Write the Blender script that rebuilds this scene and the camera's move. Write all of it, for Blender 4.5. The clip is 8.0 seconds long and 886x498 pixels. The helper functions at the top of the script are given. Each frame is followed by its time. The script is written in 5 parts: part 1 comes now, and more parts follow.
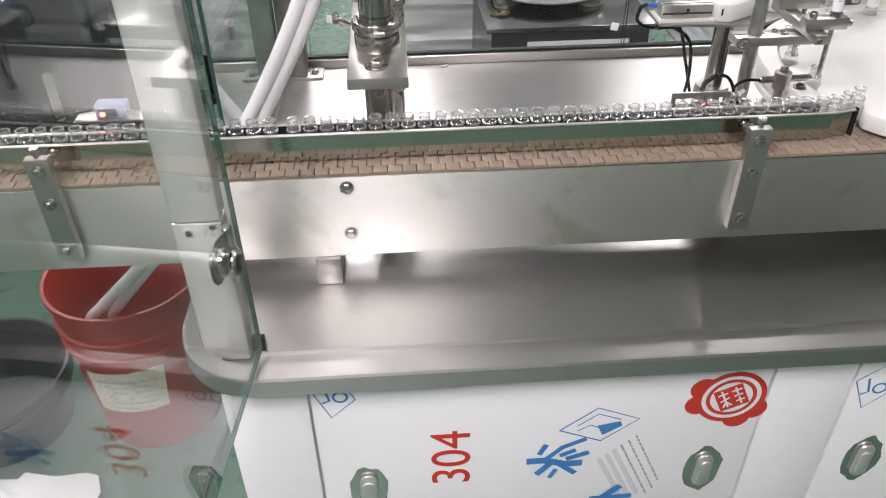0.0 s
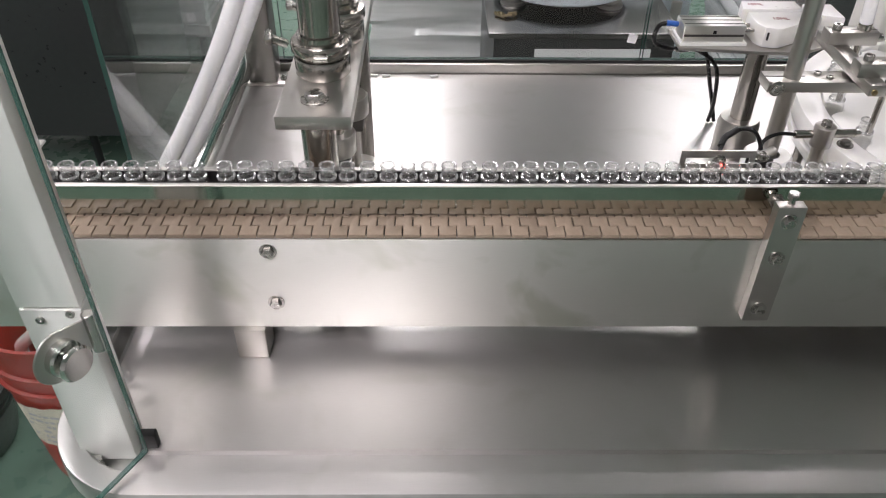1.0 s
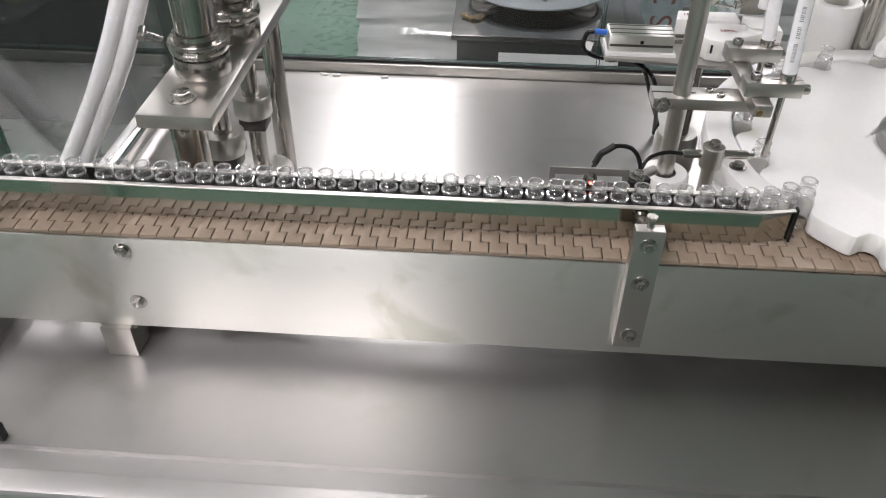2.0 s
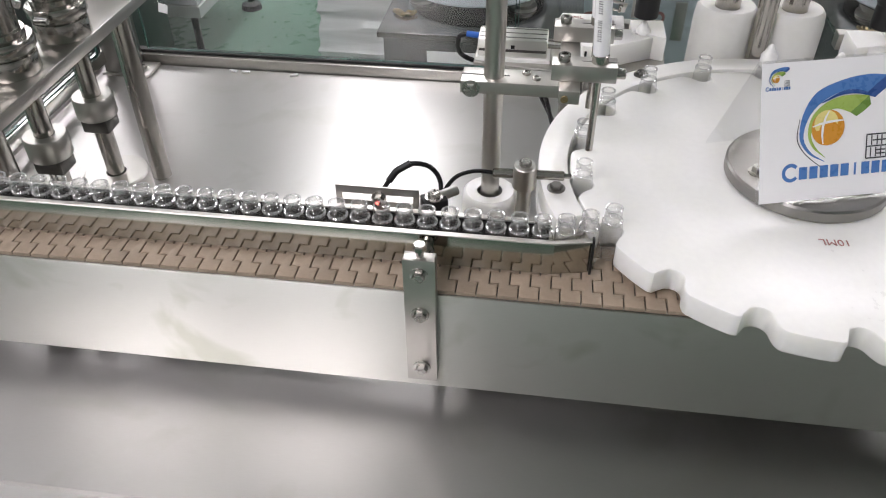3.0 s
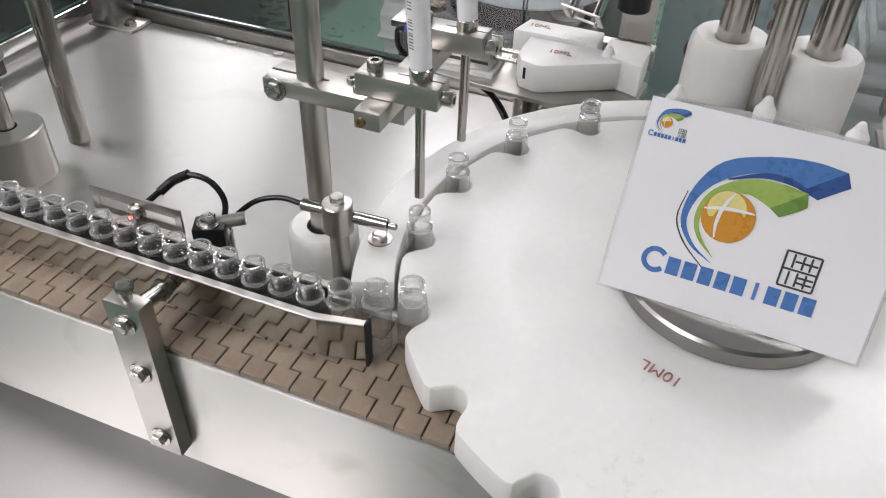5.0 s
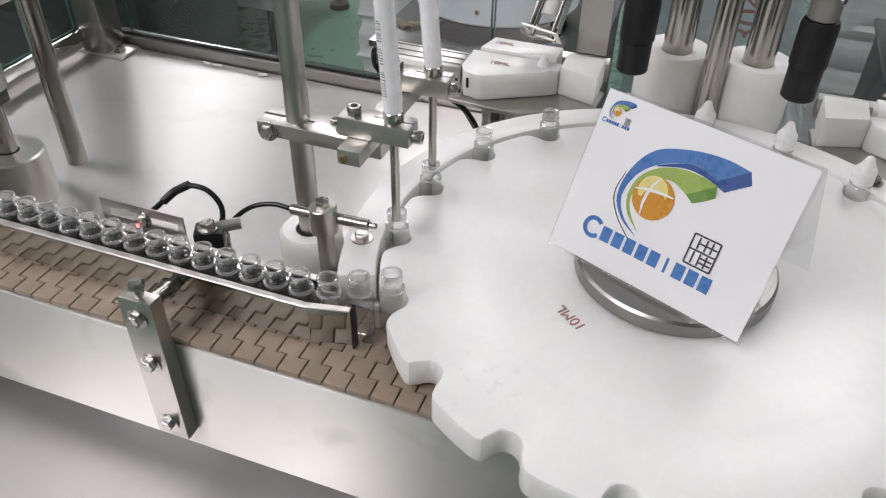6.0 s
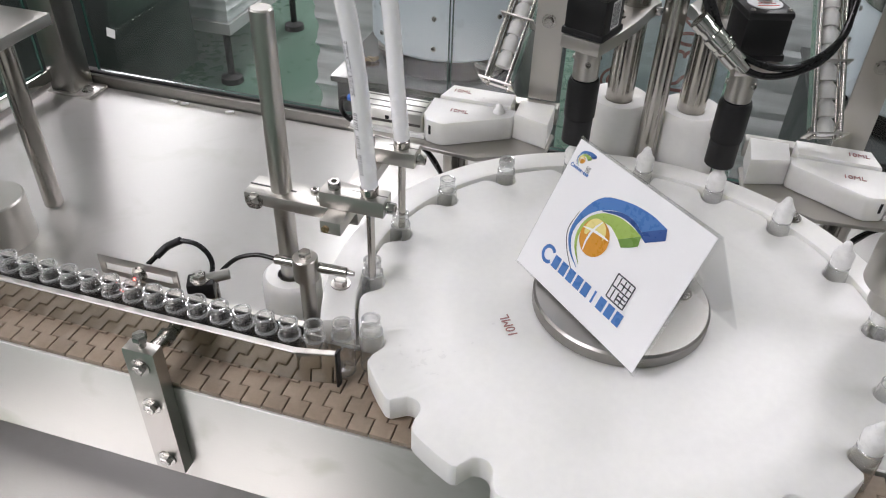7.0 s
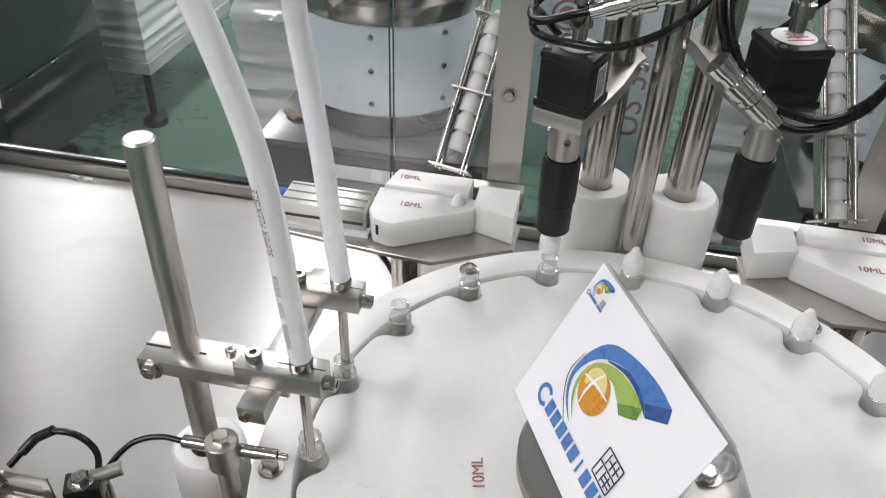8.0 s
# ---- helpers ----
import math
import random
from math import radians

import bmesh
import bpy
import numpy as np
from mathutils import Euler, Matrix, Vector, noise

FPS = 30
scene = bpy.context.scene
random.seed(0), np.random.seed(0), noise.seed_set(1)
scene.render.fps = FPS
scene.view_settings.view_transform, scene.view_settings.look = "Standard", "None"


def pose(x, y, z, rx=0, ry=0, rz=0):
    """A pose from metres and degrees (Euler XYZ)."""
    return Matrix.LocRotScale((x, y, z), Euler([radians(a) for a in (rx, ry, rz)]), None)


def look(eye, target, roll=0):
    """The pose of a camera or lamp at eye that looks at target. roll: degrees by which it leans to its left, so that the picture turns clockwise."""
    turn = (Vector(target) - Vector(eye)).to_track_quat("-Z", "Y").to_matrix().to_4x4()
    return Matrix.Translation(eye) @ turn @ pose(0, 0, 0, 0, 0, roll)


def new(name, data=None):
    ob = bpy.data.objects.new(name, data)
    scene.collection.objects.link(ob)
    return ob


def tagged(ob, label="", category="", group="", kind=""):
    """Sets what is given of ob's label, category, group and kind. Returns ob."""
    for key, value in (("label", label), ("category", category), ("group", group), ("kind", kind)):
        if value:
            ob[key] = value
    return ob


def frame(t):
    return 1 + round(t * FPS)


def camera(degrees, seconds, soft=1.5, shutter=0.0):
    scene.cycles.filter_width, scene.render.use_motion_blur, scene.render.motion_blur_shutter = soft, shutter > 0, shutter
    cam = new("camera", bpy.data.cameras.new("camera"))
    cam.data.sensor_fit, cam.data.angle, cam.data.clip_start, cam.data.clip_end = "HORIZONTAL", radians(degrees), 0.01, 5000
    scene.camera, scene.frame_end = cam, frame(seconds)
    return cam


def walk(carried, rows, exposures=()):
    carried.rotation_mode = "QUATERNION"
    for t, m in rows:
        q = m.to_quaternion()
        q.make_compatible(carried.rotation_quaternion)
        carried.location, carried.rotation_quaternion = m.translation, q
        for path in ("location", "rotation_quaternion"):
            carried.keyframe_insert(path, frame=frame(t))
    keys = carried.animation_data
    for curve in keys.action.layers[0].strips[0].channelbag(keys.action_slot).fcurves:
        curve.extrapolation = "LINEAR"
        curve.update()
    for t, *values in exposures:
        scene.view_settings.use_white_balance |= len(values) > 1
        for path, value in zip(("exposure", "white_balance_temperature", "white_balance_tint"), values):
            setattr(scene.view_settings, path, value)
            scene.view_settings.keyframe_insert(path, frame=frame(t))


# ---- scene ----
cam = camera(59.2, 8.0, 1.1)
PATH = [
    (0, (-0.461, -0.875, 1.501), (-0.369, 0.727, 0.307), -0.8),
    (0.5, (-0.414, -0.79, 1.486), (-0.365, 0.8, 0.274), 0.1),
    (1, (-0.36, -0.647, 1.474), (-0.337, 0.919, 0.23), 0.6),
    (1.2, (-0.345, -0.618, 1.456), (-0.339, 0.959, 0.226), 0.9),
    (2.5, (-0.011, -0.609, 1.48), (-0.18, 0.93, 0.214), -0.2),
    (3, (0.096, -0.522, 1.463), (-0.127, 1.006, 0.191), -0.5),
    (3.5, (0.166, -0.404, 1.432), (-0.128, 1.117, 0.167), 0.5),
    (4, (0.236, -0.324, 1.399), (-0.234, 1.155, 0.137), 2.0),
    (4.5, (0.288, -0.274, 1.378), (-0.254, 1.162, 0.095), 2.6),
    (6, (0.353, -0.335, 1.413), (-0.166, 1.142, 0.168), 1.2),
    (6.5, (0.358, -0.377, 1.451), (-0.118, 1.123, 0.217), 1.8),
    (7, (0.352, -0.374, 1.484), (-0.065, 1.149, 0.256), 2.2),
    (7.5, (0.325, -0.29, 1.481), (-0.024, 1.26, 0.266), 2.1),
    (8, (0.295, -0.192, 1.478), (0.008, 1.38, 0.276), 2.3),
]
walk(cam, [(t, look(*p)) for t, *p in PATH], [(0.0, 0.56, 6600, 15), (1.0, 0.32, 6600, 15), (2.5, 0.32, 6520, 12), (3.5, 0.22, 6480, 12), (6.5, 0.11, 6450, 12), (8.0, 0.24, 6430, 11)])


# ---- light: a factory hall with rows of white ceiling panels ----
scene.view_settings.exposure = 0.0
world = bpy.data.worlds.new("hall_air")
world.use_nodes = True
world.node_tree.nodes["Background"].inputs["Color"].default_value = (0.75, 0.8, 0.82, 1)
world.node_tree.nodes["Background"].inputs["Strength"].default_value = 0.15
scene.world = world

FLOOR_Z = 0.08
CEIL_Z = 3.0
LAMP_ROWS = [(-0.7, 2.2), (-0.6, 4.2), (1.1, 2.2), (-2.6, 3.5), (-0.75, -1.65), (-1.65, -1.6), (-2.7, 0.2), (2.7, 0.6), (2.4, 4.0), (-3.5, 4.3)]
for lx, ly in LAMP_ROWS:
    lamp = bpy.data.lights.new("panel_lamp", "AREA")
    lamp.shape, lamp.size, lamp.size_y = "RECTANGLE", 0.58, 1.18
    lamp.energy, lamp.color = 20 if ly < 0 else 16 if ly < 1 else 11 if lx < -2 else 16, (1.0, 0.95, 0.99)
    lo = new("panel_lamp", lamp)
    lo.matrix_world = pose(lx, ly, CEIL_Z - 0.05)


# ---- materials ----
def nodes_of(name):
    m = bpy.data.materials.new(name)
    m.use_nodes = True
    nt = m.node_tree
    return m, nt, nt.nodes["Principled BSDF"]


def mat(name, color, rough=0.4, metal=0.0, vary=0.06, scale=8.0, fine=120.0, bump=0.0, stretch=(1, 1, 1), rough_vary=0.08,
        aniso=0.0, trans=0.0, ior=1.45, sss=0.0, coat=0.0, emit=None, island=False, blotch=0.0):
    """A surface with two scales of change in colour, gloss and relief."""
    m, nt, b = nodes_of(name)
    n, l = nt.nodes.new, nt.links.new
    co = n("ShaderNodeTexCoord")
    mp = n("ShaderNodeMapping")
    mp.inputs["Scale"].default_value = stretch
    l(co.outputs["Object"], mp.inputs["Vector"])
    big, small = n("ShaderNodeTexNoise"), n("ShaderNodeTexNoise")
    big.inputs["Scale"].default_value, big.inputs["Detail"].default_value = scale, 4
    small.inputs["Scale"].default_value, small.inputs["Detail"].default_value = fine, 3
    l(mp.outputs["Vector"], small.inputs["Vector"])
    l(co.outputs["Object"], big.inputs["Vector"])
    mix = n("ShaderNodeMix")
    mix.data_type = "FLOAT"
    mix.inputs[0].default_value = 0.45
    l(big.outputs["Fac"], mix.inputs[2])
    l(small.outputs["Fac"], mix.inputs[3])
    ramp = n("ShaderNodeMapRange")
    ramp.inputs["From Min"].default_value, ramp.inputs["From Max"].default_value = 0.3, 0.7
    ramp.inputs["To Min"].default_value, ramp.inputs["To Max"].default_value = 1 - vary, 1 + vary
    l(mix.outputs[0], ramp.inputs["Value"])
    hsv = n("ShaderNodeHueSaturation")
    hsv.inputs["Color"].default_value = (*color, 1)
    if island:
        info = n("ShaderNodeObjectInfo")
        add = n("ShaderNodeMath")
        add.operation = "MULTIPLY_ADD"
        add.inputs[1].default_value, add.inputs[2].default_value = 0.22, -0.11
        l(info.outputs["Random"], add.inputs[0])
        plus = n("ShaderNodeMath")
        l(add.outputs[0], plus.inputs[0])
        l(ramp.outputs["Result"], plus.inputs[1])
        l(plus.outputs[0], hsv.inputs["Value"])
    else:
        l(ramp.outputs["Result"], hsv.inputs["Value"])
    tone = hsv.outputs["Color"]
    if blotch:
        # dull smears and finger marks left on the metal
        spots, keep, dull = n("ShaderNodeTexNoise"), n("ShaderNodeMapRange"), n("ShaderNodeMix")
        spots.inputs["Scale"].default_value, spots.inputs["Detail"].default_value, spots.inputs["Distortion"].default_value = 11.0, 3, 0.6
        keep.inputs["From Min"].default_value, keep.inputs["From Max"].default_value = 0.56, 0.70
        keep.inputs["To Min"].default_value, keep.inputs["To Max"].default_value = 0.0, 0.45 * blotch
        dull.data_type = "RGBA"
        dull.inputs[7].default_value = (color[0] * 0.58, color[1] * 0.62, color[2] * 0.50, 1)
        l(co.outputs["Object"], spots.inputs["Vector"])
        l(spots.outputs["Fac"], keep.inputs["Value"])
        l(keep.outputs["Result"], dull.inputs[0])
        l(tone, dull.inputs[6])
        tone = dull.outputs[2]
    l(tone, b.inputs["Base Color"])
    rr = n("ShaderNodeMapRange")
    rr.inputs["From Min"].default_value, rr.inputs["From Max"].default_value = 0.3, 0.7
    rr.inputs["To Min"].default_value, rr.inputs["To Max"].default_value = max(rough - rough_vary, 0.01), rough + rough_vary
    l(mix.outputs[0], rr.inputs["Value"])
    l(rr.outputs["Result"], b.inputs["Roughness"])
    b.inputs["Metallic"].default_value = metal
    b.inputs["IOR"].default_value = ior
    b.inputs["Transmission Weight"].default_value = trans
    b.inputs["Coat Weight"].default_value = coat
    if sss:
        b.inputs["Subsurface Weight"].default_value = sss
        b.inputs["Subsurface Radius"].default_value = (0.01, 0.01, 0.009)
        b.inputs["Subsurface Scale"].default_value = 1.4 if sss > 0.7 else 0.6
    if aniso:
        b.inputs["Anisotropic"].default_value = aniso
        tan = n("ShaderNodeCombineXYZ")
        tan.inputs[0].default_value, tan.inputs[1].default_value, tan.inputs[2].default_value = 1.0, 0.0, 0.0
        b.inputs["Anisotropic Rotation"].default_value = 0.25
        l(tan.outputs[0], b.inputs["Tangent"])
    if bump:
        bp = n("ShaderNodeBump")
        bp.inputs["Strength"].default_value, bp.inputs["Distance"].default_value = bump, 0.001
        l(small.outputs["Fac"], bp.inputs["Height"])
        l(bp.outputs["Normal"], b.inputs["Normal"])
    if emit:
        b.inputs["Emission Color"].default_value, b.inputs["Emission Strength"].default_value = (*emit[:3], 1), emit[3]
    return m


STEEL_SHEET = mat("brushed_steel_sheet", (0.51, 0.50, 0.485), 0.37, 1.0, 0.045, 5.0, 60, 0.0, (1.2, 30, 30), 0.03, aniso=0.82, blotch=0.4)
STEEL_PLATE = mat("satin_steel_plate", (0.72, 0.715, 0.675), 0.40, 1.0, 0.04, 6.0, 60, 0.0, (1.2, 30, 30), 0.03, aniso=0.92, blotch=1.0)
POST_STEEL = mat("bead_blasted_steel_post", (0.82, 0.82, 0.79), 0.52, 1.0, 0.04, 5.0, 60, 0.0, (1, 1, 1), 0.06, aniso=0.8)
STEEL_BAR = mat("machined_steel", (0.50, 0.485, 0.455), 0.34, 1.0, 0.02, 12, 70, 0.0, (1, 1, 1), 0.015)
STEEL_ROD = mat("polished_steel_rod", (0.44, 0.42, 0.39), 0.18, 1.0, 0.05, 20, 250, 0.03, (1, 1, 0.05), 0.05)
STEEL_MIRROR = mat("mirror_steel", (0.70, 0.69, 0.66), 0.08, 1.0, 0.03, 12, 200, 0.0, (1, 1, 1), 0.03)
RAIL_STEEL = mat("scuffed_bright_rail_steel", (0.47, 0.465, 0.42), 0.11, 1.0, 0.08, 14, 180, 0.0, (1, 1, 1), 0.03, blotch=0.6)
DARK_POST = mat("dull_steel_post", (0.23, 0.225, 0.21), 0.33, 1.0, 0.08, 6, 60, 0.0, (1, 1, 0.1), 0.06)
RING_BOLT = mat("dull_steel_bolt", (0.26, 0.25, 0.235), 0.3, 1.0, 0.08, 40, 120)
# bright sheet whose dark reflections are put into the base colour
STAND_STEEL = mat("steel_sheet_dark_reflection", (0.20, 0.195, 0.19), 0.2, 1.0, 0.1, 5, 60, 0.0, rough_vary=0.03)
BOLT = mat("zinc_bolt", (0.42, 0.41, 0.385), 0.27, 1.0, 0.06, 40, 120, 0.0, (1, 1, 1), 0.06)
DARK_STEEL = mat("dark_steel_channel", (0.11, 0.106, 0.10), 0.4, 0.8, 0.15, 12, 150)
HDPE = mat("white_polyethylene", (0.775, 0.775, 0.745), 0.36, 0.0, 0.035, 7, 140, 0.05, (1, 1, 1), 0.10, sss=0.8)
WHITE_PLASTIC = mat("white_plastic", (0.84, 0.84, 0.82), 0.35, 0.0, 0.02, 20, 160, 0.0, sss=0.2)
CAP_PLASTIC = mat("milky_cap_plastic", (0.84, 0.84, 0.82), 0.3, 0.0, 0.02, 60, 300, 0.0, sss=0.3)
BLACK_PLASTIC = mat("black_plastic", (0.009, 0.009, 0.0095), 0.42, 0.0, 0.2, 30, 200, 0.03)
BLACK_PAINT = mat("black_motor_paint", (0.006, 0.006, 0.0065), 0.42, 0.0, 0.2, 30, 260, 0.05)
CABLE = mat("black_cable", (0.006, 0.006, 0.0065), 0.25, 0.0, 0.2, 60, 300)
RUBBER_AND_SHADE = mat("dark_rubber_and_shade_strip", (0.018, 0.017, 0.017), 0.6, 0.0, 0.25, 30, 160, 0.05)
CHAIN = mat("tan_acetal_link", (0.305, 0.24, 0.18), 0.38, 0.0, 0.16, 40, 220, 0.12, island=True)
PIN = mat("chain_pin_steel", (0.5, 0.47, 0.42), 0.35, 1.0)
TUBE = mat("clear_vinyl_tube", (0.90, 0.905, 0.905), 0.25, 0.0, 0.02, 20, 120, 0.0, sss=0.35, coat=0.3)
PAPER = mat("white_card", (0.92, 0.92, 0.92), 0.35, 0.0, 0.008, 20, 100, rough_vary=0.01, coat=0.15)
FILM_WHITE = mat("white_protective_film", (0.86, 0.865, 0.865), 0.33, 0.0, 0.015, 4, 40, 0.02, rough_vary=0.05)
FILM_BLUE = mat("pale_blue_film_on_steel", (0.66, 0.72, 0.77), 0.30, 0.08, 0.05, 6, 30, 0.25, rough_vary=0.1)
RED_INK = mat("red_print", (0.62, 0.045, 0.03), 0.4, 0.0, 0.06, 30, 300)
BLUE_INK = mat("blue_print", (0.055, 0.24, 0.55), 0.4, 0.0, 0.06, 30, 300)
GREY_INK = mat("grey_print", (0.42, 0.44, 0.47), 0.45, 0.0, 0.05, 30, 300)
DARK_INK = mat("dark_print", (0.06, 0.06, 0.07), 0.45, 0.0, 0.05, 30, 300)
RED_FADED = mat("faded_red_marking", (0.33, 0.15, 0.14), 0.5, 0.0, 0.25, 200, 500)
LOGO_NAVY = mat("logo_deep_blue", (0.045, 0.10, 0.30), 0.3, 0.0, 0.08, 25, 200)
LOGO_MOSS = mat("logo_deep_green", (0.17, 0.30, 0.07), 0.3, 0.0, 0.1, 25, 200)
LOGO_BLUE = mat("logo_blue", (0.085, 0.21, 0.50), 0.3, 0.0, 0.03, 25, 200)
LOGO_GREEN = mat("logo_green", (0.36, 0.50, 0.12), 0.3, 0.0, 0.08, 25, 200)
LOGO_YELLOW = mat("logo_yellow", (0.82, 0.72, 0.28), 0.3, 0.0, 0.1, 25, 200)
LOGO_ORANGE = mat("logo_orange", (0.66, 0.30, 0.04), 0.3, 0.0, 0.1, 18, 200)
RED_PAIL = mat("red_pail_plastic", (0.36, 0.030, 0.020), 0.34, 0.0, 0.12, 9, 120, 0.06)
LABEL = mat("stained_label_paper", (0.66, 0.62, 0.50), 0.6, 0.0, 0.22, 35, 180)
FLOOR_GREEN = mat("green_epoxy_floor", (0.10, 0.170, 0.130), 0.28, 0.0, 0.12, 1.3, 25, 0.02, rough_vary=0.1)
WALL_PAINT = mat("off_white_wall_paint", (0.74, 0.73, 0.72), 0.6, 0.0, 0.04, 1.0, 40)
CEIL_PAINT = mat("white_ceiling_panel", (0.80, 0.80, 0.80), 0.7, 0.0, 0.03, 1.0, 40)
GREY_PAINT = mat("light_grey_enamel", (0.50, 0.51, 0.50), 0.4, 0.1, 0.06, 4, 60)
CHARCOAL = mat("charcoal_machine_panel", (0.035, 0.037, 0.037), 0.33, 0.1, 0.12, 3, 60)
WRAP = mat("stretch_film_wrap", (0.72, 0.74, 0.74), 0.2, 0.1, 0.3, 3, 7, 1.0, (0.5, 0.5, 9), 0.06, coat=1.0)
HUB_STEEL = mat("turned_hub_steel", (0.31, 0.30, 0.285), 0.33, 1.0, 0.02, 6, 40, 0.0, (1, 1, 1), 0.0)
WRAP_WHITE = mat("white_foam_under_film", (0.74, 0.76, 0.76), 0.25, 0.0, 0.08, 3, 16, 0.9, (2, 2, 9), 0.08, coat=0.5)
LAMP_GLOW = mat("glowing_panel", (0.9, 0.9, 0.9), 0.5, emit=(1.0, 0.95, 0.99, 7.0))
RED_GLOW = mat("red_sensor_glow", (0.5, 0.02, 0.02), 0.3, emit=(1.0, 0.06, 0.04, 14.0))
SENSOR_BLUE = mat("blue_grey_sensor_shell", (0.20, 0.25, 0.38), 0.4, 0.0, 0.05, 60, 300)
BLUE_FIT = mat("blue_air_fitting", (0.03, 0.12, 0.45), 0.35)
LATCH = mat("satin_chrome_latch", (0.78, 0.77, 0.75), 0.42, 0.85, 0.03, 30, 200)
BRASS = mat("yellowed_screw", (0.36, 0.28, 0.16), 0.4, 1.0, 0.2, 100, 300)


def thin_pane(name, tint, base=0.045, rough=0.01, power=4.0, haze=0.0):
    """A thin sheet: clear, with the gloss of glass."""
    m, nt, b = nodes_of(name)
    n, l = nt.nodes.new, nt.links.new
    clear, gloss, edge, mixer = n("ShaderNodeBsdfTransparent"), n("ShaderNodeBsdfGlossy"), n("ShaderNodeLayerWeight"), n("ShaderNodeMixShader")
    clear.inputs["Color"].default_value = (*tint, 1)
    gloss.inputs["Roughness"].default_value = rough
    edge.inputs["Blend"].default_value = 0.5
    rise, fres = n("ShaderNodeMath"), n("ShaderNodeMath")
    rise.operation, fres.operation = "POWER", "MULTIPLY_ADD"
    rise.inputs[1].default_value, fres.inputs[1].default_value, fres.inputs[2].default_value = power, 0.95 - base, base
    l(edge.outputs["Facing"], rise.inputs[0])
    l(rise.outputs[0], fres.inputs[0])
    l(fres.outputs[0], mixer.inputs["Fac"])
    l(clear.outputs["BSDF"], mixer.inputs[1])
    l(gloss.outputs["BSDF"], mixer.inputs[2])
    last = mixer
    if haze:
        milk, last = n("ShaderNodeMixShader"), n("ShaderNodeMixShader")
        for k, nd in enumerate((n("ShaderNodeBsdfTranslucent"), n("ShaderNodeBsdfDiffuse"))):
            nd.inputs["Color"].default_value = (0.93, 0.94, 0.93, 1)
            l(nd.outputs["BSDF"], milk.inputs[1 + k])
        last.inputs["Fac"].default_value = haze
        l(mixer.outputs["Shader"], last.inputs[1])
        l(milk.outputs["Shader"], last.inputs[2])
    l(last.outputs["Shader"], nt.nodes["Material Output"].inputs["Surface"])
    return m


VIAL = thin_pane("clear_vial_glass", (0.992, 0.994, 0.992), 0.06, 0.03, 2.2, 0.02)
# clear glass too: the milky share stands in for refraction highlights
VIAL_NECK = thin_pane("vial_neck_glass", (0.99, 0.992, 0.99), 0.08, 0.03, 2.0, 0.045)
VIAL_THICK_GLINT = thin_pane("thick_vial_glass_glints", (0.985, 0.99, 0.985), 0.22, 0.03, 1.4, 0.24)
PANE = thin_pane("greenish_safety_glass", (0.965, 0.985, 0.975), 0.05, 0.01, 3.4)
PANE_EDGE = mat("green_glass_edge", (0.035, 0.085, 0.07), 0.15, 0.0, 0.1, 10, 60, coat=0.5)
ACRYLIC = thin_pane("clear_acrylic", (0.985, 0.988, 0.99))


# ---- mesh helpers ----
def put(bm, m):
    bmesh.ops.transform(bm, matrix=m, verts=bm.verts)
    return bm


def box(x0, x1, y0, y1, z0, z1, bevel=0.0, seg=2, bm=None):
    bm = bm or bmesh.new()
    r = bmesh.ops.create_cube(bm, size=1.0)
    vs = r["verts"]
    for v in vs:
        v.co = Vector(((x0 + x1) / 2 + v.co.x * (x1 - x0), (y0 + y1) / 2 + v.co.y * (y1 - y0), (z0 + z1) / 2 + v.co.z * (z1 - z0)))
    if bevel:
        es = list({e for v in vs for e in v.link_edges})
        bmesh.ops.bevel(bm, geom=es, offset=bevel, segments=seg, affect="EDGES", profile=0.5, clamp_overlap=True)
    return bm


def lathe(profile, seg=32, bm=None, m=None, close=False):
    """Turns (radius, height) points round z; a radius of 0 closes the end."""
    bm = bm or bmesh.new()
    rings = []
    for r, z in profile:
        if r < 1e-6:
            rings.append([bm.verts.new((m or Matrix()) @ Vector((0, 0, z)))])
        else:
            rings.append([bm.verts.new((m or Matrix()) @ Vector((r * math.cos(2 * math.pi * k / seg), r * math.sin(2 * math.pi * k / seg), z)))
                          for k in range(seg)])
    pairs = list(zip(rings, rings[1:])) + ([(rings[-1], rings[0])] if close else [])
    for a, b in pairs:
        for k in range(seg):
            j = (k + 1) % seg
            q = [a[k % len(a)], a[j % len(a)], b[j % len(b)], b[k % len(b)]]
            u = []
            for v in q:
                if v not in u:
                    u.append(v)
            if len(u) > 2:
                bm.faces.new(u)
    return bm


def rod(r, z0, z1, seg=28, ch=0.0008, bm=None, m=None):
    ch = min(ch, r * 0.4)
    return lathe([(0, z0), (r - ch, z0), (r, z0 + ch), (r, z1 - ch), (r - ch, z1), (0, z1)], seg, bm, m)


def between(a, b):
    """The pose that carries the z axis onto the way from a to b."""
    a, b = Vector(a), Vector(b)
    return Matrix.Translation(a) @ (b - a).to_track_quat("Z", "Y").to_matrix().to_4x4()


def bar_to(a, b, r, seg=20, bm=None):
    return rod(r, 0, (Vector(b) - Vector(a)).length, seg, bm=bm, m=between(a, b))


def smooth_path(points, steps=10):
    p = [Vector(q) for q in points]
    p = [2 * p[0] - p[1]] + p + [2 * p[-1] - p[-2]]
    out = []
    for i in range(1, len(p) - 2):
        for s in range(steps):
            u = s / steps
            a, b, c, d = p[i - 1], p[i], p[i + 1], p[i + 2]
            out.append(0.5 * ((2 * b) + (c - a) * u + (2 * a - 5 * b + 4 * c - d) * u * u + (3 * b - a - 3 * c + d) * u ** 3))
    out.append(p[-2])
    return out


